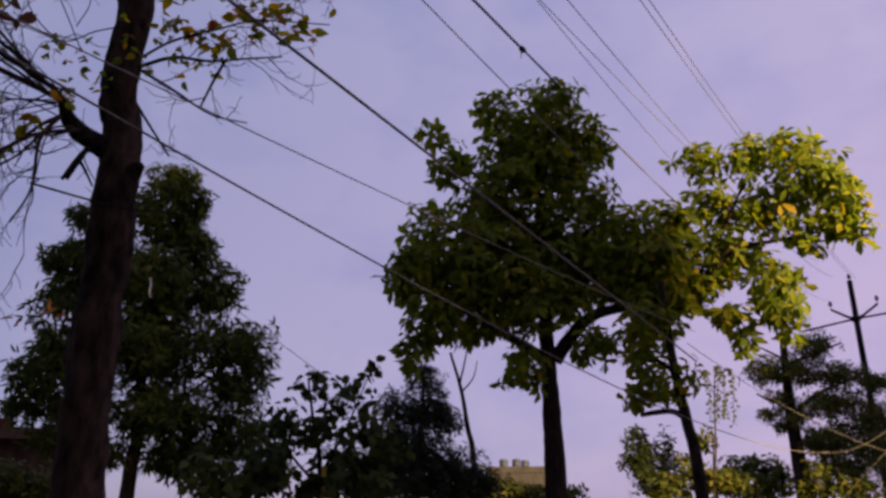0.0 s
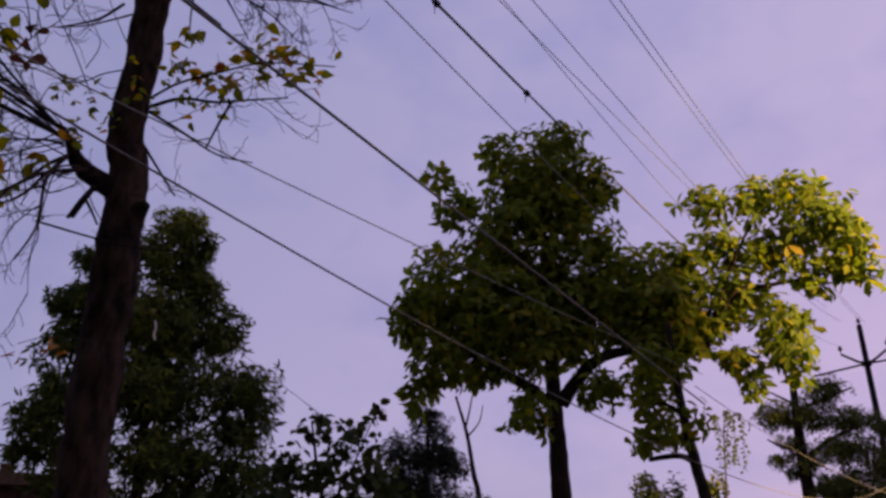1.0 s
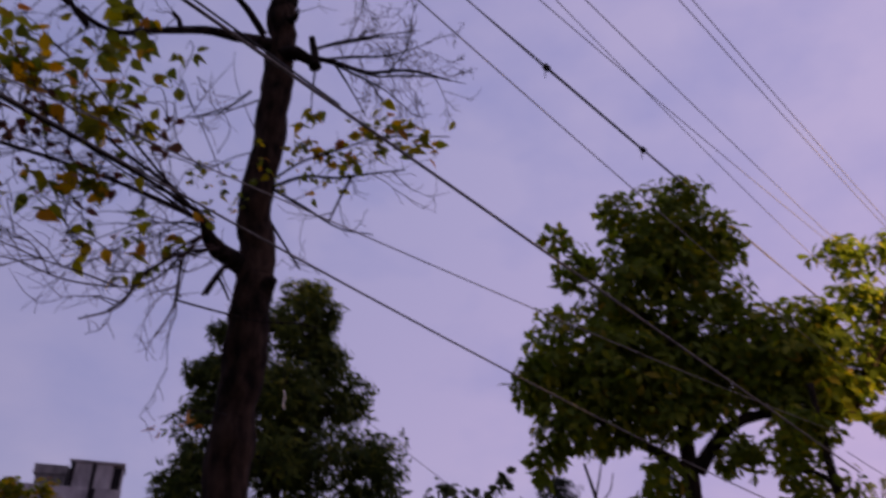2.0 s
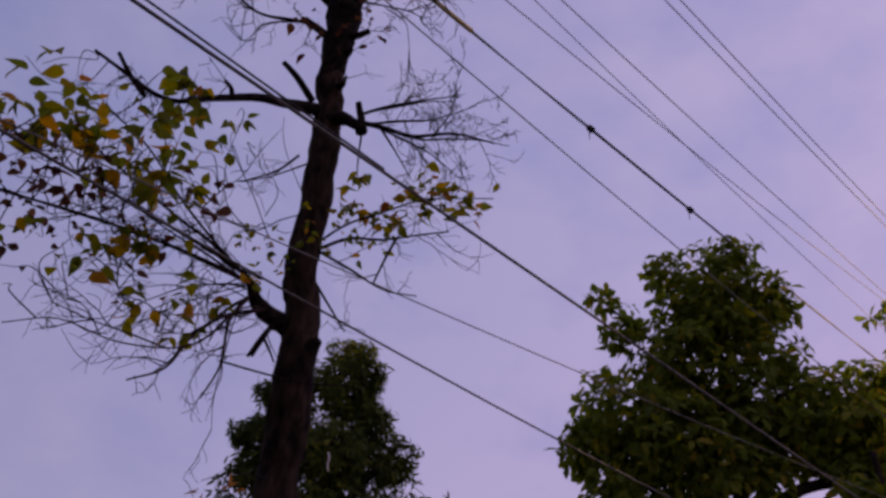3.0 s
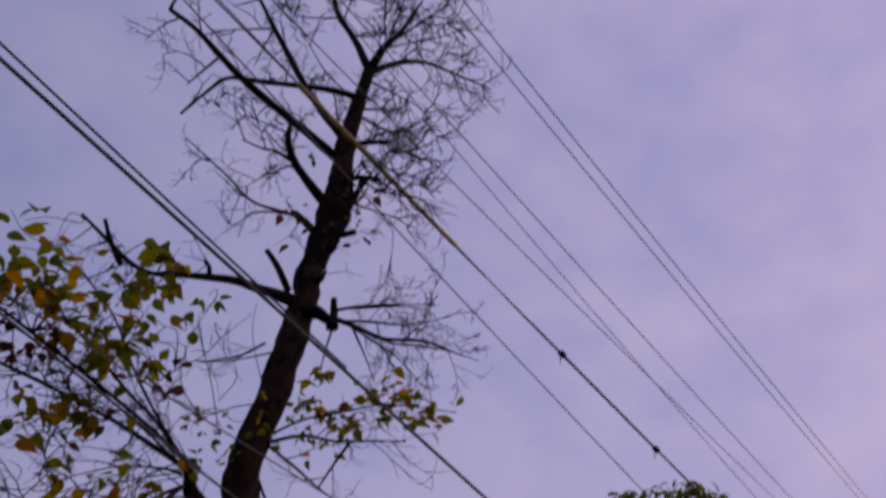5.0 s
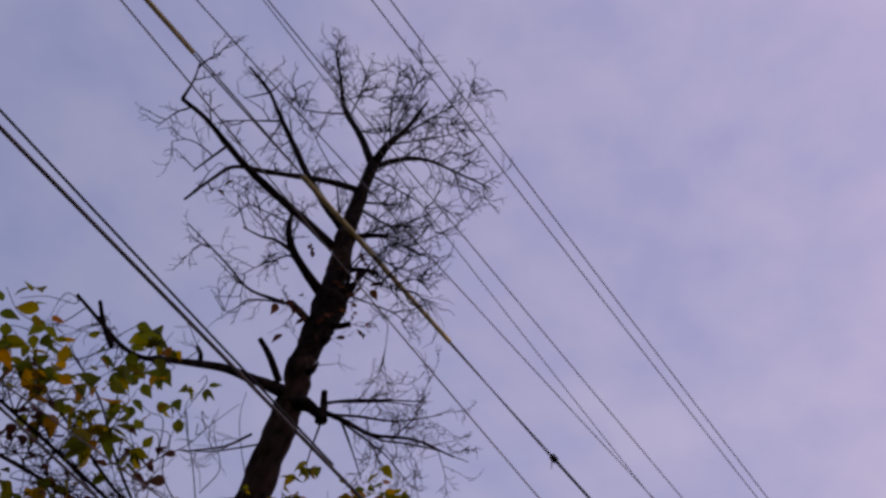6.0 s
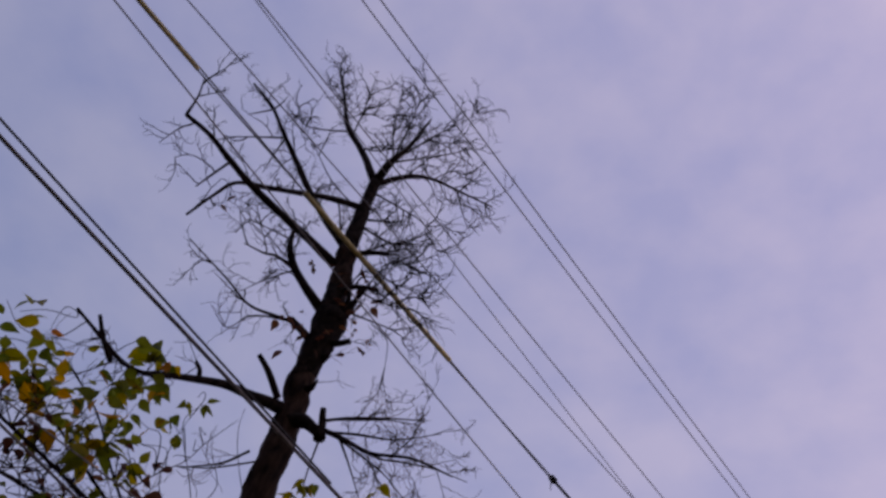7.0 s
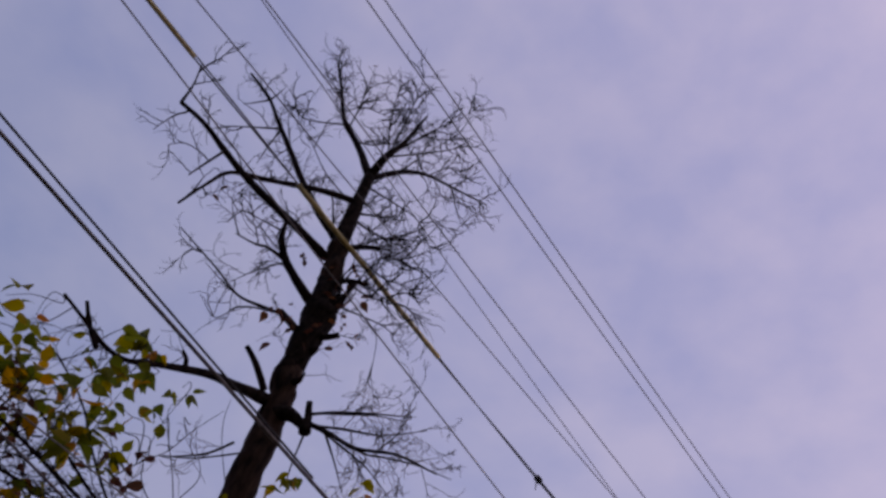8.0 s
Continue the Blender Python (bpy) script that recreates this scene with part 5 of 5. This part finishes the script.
def wispy_sapling():
    """A thin stem whose drooping shoots carry strings of small leaves."""
    rng = np.random.default_rng(32)
    ob = thing("sapling", (4.27, 13.20, 0.0), "wispy sapling with drooping strings of small withered leaves", "tree")
    part("trunk", limb_mesh("trunk", [(4.27, 13.20, -0.1), (4.27, 13.20, 2.00), (4.35, 13.14, 2.69), (4.37, 13.07, 3.21), (4.40, 13.00, 3.75), (4.46, 12.94, 4.02)], 0.02, 0.007, 8, 0.08), BARK_DARK, ob)
    place, along, norm, size = [], [], [], []
    for shoot in (((4.37, 13.01, 3.60), (4.27, 12.99, 3.97), (4.31, 13.03, 3.66), (4.31, 13.10, 3.17)), ((4.40, 13.00, 3.75), (4.61, 12.88, 3.98), (4.66, 12.91, 3.64), (4.64, 12.99, 3.10)),
                  ((4.42, 12.98, 3.85), (4.51, 12.93, 3.92), (4.54, 12.97, 3.56), (4.52, 13.02, 3.22)), ((4.44, 12.96, 3.95), (4.45, 12.94, 4.00), (4.44, 13.00, 3.56), (4.40, 13.07, 3.17))):
        line = spline(shoot, 8)
        part("shoot", Tubes().add(line, 0.006, 0.003, 5).mesh("shoot"), TWIG, ob)
        for p in line[6:]:
            for side in (-1, 1):
                d = np.array((side * rng.uniform(0.5, 1.0), rng.normal() * 0.3, -rng.uniform(0.2, 0.8)))
                d /= np.linalg.norm(d)
                n = np.cross(d, (0.2, 1.0, 0.1)) + rng.normal(size=3) * 0.5 + np.array((0, -1, 0))
                n -= d * (n @ d)
                place.append(p + rng.normal(size=3) * 0.012)
                along.append(d)
                norm.append(n / np.linalg.norm(n))
                size.append(rng.uniform(0.055, 0.085))
    shared = blade_mesh("leaf", "round")
    leaf_objects(ob, [np.array(a) for a in (place, along, norm, size)], range(len(place)), shared, LEAF_BLUE)


wispy_sapling()
leafy_tree("shrub", "low green bushes before a far building", "shrub", (2.18, 23.90, 0.0),
           [(2.18, 23.90, -0.1), (2.19, 23.90, 2.37), (2.11, 23.91, 2.60)], (0.06, 0.02), [],
           sized(24, ((1.87, 23.93, 2.49), 4, 1.4), ((2.82, 23.83, 2.39), 3, 1.2), ((3.61, 23.73, 2.36), 2, 1.2), ((1.07, 23.98, 2.68), 2.6, 2)), 0.18, "long", 7.0, LEAF_LIT, seed=33, whorl=6, droop=0.2)
leafy_tree("shrub", "dark bushes below the terrace wall", "shrub", (-9.11, 17.80, 0.0),
           [(-9.11, 17.80, -0.1), (-9.14, 17.79, 2.17), (-9.24, 17.74, 2.51)], (0.06, 0.02), [],
           sized(20, ((-9.18, 17.77, 2.46), 4, 2), ((-9.74, 17.47, 2.50), 4, 2), ((-8.77, 17.97, 2.29), 3, 1.6), ((-9.40, 17.65, 4.05), 0.9, 0.7)), 0.18, "long", 7.0, LEAF_LIT, seed=34, whorl=6, droop=0.2)


# ---- buildings ----
def box(bm, x0, x1, y0, y1, z0, z1):
    g = bmesh.ops.create_cube(bm, size=1)
    bmesh.ops.transform(bm, matrix=Matrix.Translation(((x0 + x1) / 2, (y0 + y1) / 2, (z0 + z1) / 2)) @ Matrix.Diagonal((x1 - x0, y1 - y0, z1 - z0, 1)), verts=g["verts"])


def boxes(name, rows):
    bm = bmesh.new()
    for r in rows:
        box(bm, *r)
    me = bpy.data.meshes.new(name)
    bm.to_mesh(me)
    bm.free()
    return me


def turned(ob, az):
    ob.rotation_euler = (0, 0, -radians(az))


def local_part(name, mesh, material, parent, label=""):
    ob = new(name, mesh)
    mesh.materials.append(material)
    ob.parent = parent
    return tagged(ob, label=label)


def water_tank(x, y, z, r, h, parent):
    t = Tubes()
    prof = [(0, 1.0), (0.25, 1.0), (0.27, 1.04), (0.33, 1.04), (0.35, 1.0), (0.6, 1.0), (0.62, 1.04), (0.68, 1.04), (0.70, 1.0), (0.88, 1.0), (0.96, 0.75), (1.0, 0.3)]
    for (a, ra), (b, rb) in zip(prof, prof[1:]):
        t.add([(x, y, z + a * h), (x, y, z + b * h)], r * ra, r * rb, 14)
    return local_part("water_tank", t.mesh("water_tank"), TANK, parent, "grey plastic water tank")


def far_block(place, az, width, height, depth, plaster, label, tanks):
    b = thing("house", place, label, "building")
    turned(b, az)
    h = width / 2
    local_part("wall", boxes("wall", [(-h, h, 0, depth, 0, height)]), plaster, b)
    local_part("parapet", boxes("parapet", [(-h - .1, h + .1, -.1, .15, height, height + .5), (-h - .1, -h + .15, .15, depth, height, height + .5), (h - .15, h + .1, .15, depth, height, height + .5)]), plaster, b)
    n = max(2, int(width / 3))
    for k in range(n):
        x = -h + (k + 0.5) * width / n
        for z in np.arange(1.0, height - 1.6, 3.1):
            w = local_part("window", boxes("window", [(x - .65, x - .55, -.06, .05, z, z + 1.3), (x + .55, x + .65, -.06, .05, z, z + 1.3), (x - .55, x + .55, -.06, .05, z + 1.2, z + 1.3), (x - .7, x + .7, -.16, .05, z - .1, z)]), CONCRETE, b)
            p = new("pane", boxes("pane", [(x - .55, x + .55, -.02, .0, z, z + 1.2)]))
            p.data.materials.append(GLASS)
            p.parent = w
    for x, y, r, hh in tanks:
        water_tank(x, y, height + 0.3, r, hh, b)
    return b


FB = (6.36, 69.71, 6.19)
far_block((FB[0], FB[1], 0.0), 6.0, 5.2, FB[2] - 0.5, 8.0, OCHRE, "far ochre block with water tanks on its roof", [(-1.3, 1.5, 0.36, 0.95), (-0.2, 1.4, 0.36, 0.95), (0.55, 1.6, 0.34, 0.85)])


def terrace_house():
    c = (-15.99, 25.39, 7.06)
    b = thing("house", (c[0], c[1], 0.0), "weathered concrete house with a stepped terrace and roof boxes", "building")
    turned(b, -29.0)
    top, K = c[2], 0.52
    def piece(name, rows, material, label=""):
        return local_part(name, boxes(name, [tuple(v * K if n < 4 else top + (v - top) * K if v > 0.01 else v for n, v in enumerate(r)) for r in rows]), material, b, label)
    piece("wall", [(-11, 1.5, 0.5, 9, 0, top - 3.2)], CONCRETE)
    piece("roof", [(-11.5, 1.9, -.4, 9.3, top - 3.2, top - 2.7)], CONCRETE, "dark overhanging slab edge")
    piece("parapet", [(-11.3, 1.75, -.2, 0.0, top - 2.7, top - 1.8)], PLASTER)
    piece("stair_tower", [(-1.6, 1.0, 0.4, 4, top - 2.7, top - 0.12), (1.0, 1.6, 0.6, 4, top - 2.7, top - 0.12), (-1.7, 1.7, 0.3, 4.1, top - 0.12, top)], PLASTER)
    piece("shutter", [(1.02, 1.55, 0.5, 0.6, top - 1.7, top - 0.3)], STEEL, "dark slatted shutter")
    piece("tank_room", [(-3.6, -1.75, 0.8, 3.5, top - 2.7, top - 1.0)], CONCRETE)
    piece("tank_roof", [(-3.75, -1.72, 0.7, 3.6, top - 1.0, top - 0.4)], CONCRETE, "grey roof box")
    for x in (-1.58, -0.28):
        piece("dark_strip", [(x, x + 0.24, 0.32, 0.4, top - 1.75, top - 0.14)], STEEL, "dark upright strip")
    # dark box standing in for the shade under the parapet
    piece("shade_strip", [(-3.2, 1.3, -.24, -.2, top - 3.15, top - 2.75)], STEEL, "dark strip set in as shade along the slab edge")
    piece("balcony", [(-.5, 1.4, -.9, .5, top - 4.5, top - 3.7), (-6.5, -2.2, -.9, .5, top - 4.5, top - 3.7)], PLASTER)
    piece("opening", [(-2.2, -.6, .44, .5, top - 4.6, top - 3.4)], GLASS, "dark opening")
    piece("post", [(-.2, .2, -.75, -.45, top - 4.2, top - 1.9)], STEEL)
    for x in (-9.0, -6.5, -0.9):
        w = piece("window", [(x - .75, x - .65, .3, .55, top - 8.2, top - 6.4), (x + .65, x + .75, .3, .55, top - 8.2, top - 6.4), (x - .65, x + .65, .3, .55, top - 6.6, top - 6.4), (x - .8, x + .8, .2, .55, top - 8.4, top - 8.2)], PLASTER)
        p = new("pane", boxes("pane", [((x - .65) * K, (x + .65) * K, .46 * K, .49 * K, top - 8.2 * K, top - 6.6 * K)]))
        p.data.materials.append(GLASS)
        p.parent = w


terrace_house()


def boundary_wall():
    a, c = np.array((-13.13, 20.09, 3.94)), np.array((-8.71, 22.36, 2.87))
    d = c - a
    length = math.hypot(d[0], d[1])
    h = (-10.74, 21.46, 3.99)[2]
    b = thing("shed", (a[0], a[1], 0.0), "low brown outbuilding with a flat roof carrying pots", "building")
    b.rotation_euler = (0, 0, math.atan2(d[1], d[0]))
    local_part("wall", boxes("wall", [(0, length * .8, 0, 4, 0, h - .3)]), BROWN_WALL, b)
    local_part("roof", boxes("roof", [(-.3, length * .8 + .3, -.4, 4.3, h - .3, h)]), BROWN_WALL, b, "brown projecting roof edge")


boundary_wall()


def roof_pot(place, colour, seed, label):
    """A clay pot with a small leafy plant on the outbuilding's roof."""
    pot = thing("potted_plant", place, label, "plant", "pots on the outbuilding roof")
    x, y, z = place
    part("pot", Tubes().add([(x, y, z), (x, y, z + 0.05), (x, y, z + 0.26), (x, y, z + 0.27), (x, y, z + 0.32)], 0.13, 0.19, 12).mesh("pot"), CLAY, pot, "clay pot")
    rng = np.random.default_rng(seed)
    poses = rosettes([(x, y, z + 0.55, 0.28, 0.28)], 0.12, 5.0, rng, whorl=5, droop=0.3)
    part("stem", Tubes().add([(x, y, z + 0.3), (x + 0.02, y, z + 0.55)], 0.02, 0.01, 6).mesh("stem"), TWIG, pot)
    part("crown", leaf_cloud("crown", poses[:4], "long"), colour, pot, kind="stuff")


ROOF = (-10.74, 21.46, 3.99)[2]
for n, (x, y) in enumerate([((-11.75, 21.84, 4.25)[0], (-11.75, 21.84, 4.25)[1]), ((-12.53, 21.40, 4.12)[0], (-12.53, 21.40, 4.12)[1]), ((-12.82, 21.23, 4.10)[0], (-12.82, 21.23, 4.10)[1]),
                            ((-13.27, 20.95, 4.06)[0], (-13.27, 20.95, 4.06)[1]), ((-13.75, 20.64, 4.02)[0], (-13.75, 20.64, 4.02)[1])]):
    roof_pot((x, y, ROOF + 0.004), (LEAF_LIT, LEAF_NEAR_REST)[n % 2], 60 + n, "clay pot with a small leafy plant on a flat roof")


SB = (-11.72, 16.21, 4.04)
leafy_tree("shrub", "yellowing leafy bush beside the terrace house", "shrub", (SB[0], SB[1], 0.0), [(SB[0], SB[1], -0.1), (SB[0], SB[1], 0.9), (-11.72, 16.21, 4.16)], (0.06, 0.02),
           [([(-11.71, 16.21, 4.10), (-11.95, 16.03, 4.36)], 0.02, 0.008), ([(-11.71, 16.21, 4.10), (-11.40, 16.43, 4.41)], 0.02, 0.008)],
           sized(20, ((-12.01, 15.99, 4.45), 2.4, 1.5), ((-11.41, 16.43, 4.45), 1.5, 1.3), ((-11.67, 16.24, 4.05), 3.2, 1.2)), 0.16, "broad", 5.0, LEAF_NEAR_REST, seed=77)


def marker_post():
    p = (-1.27, 8.81, 1.98)
    top = (-1.28, 8.81, 2.18)[2]
    b = thing("marker_post", (p[0], p[1], 0.0), "slim yellow painted post among the shrubs", "post")
    me = boxes("shaft", [(-.022, .022, -.022, .022, 0, top - .03), (-.028, .028, -.028, .028, top - .03, top)])
    local_part("shaft", me, POSTPAINT, b)


marker_post()
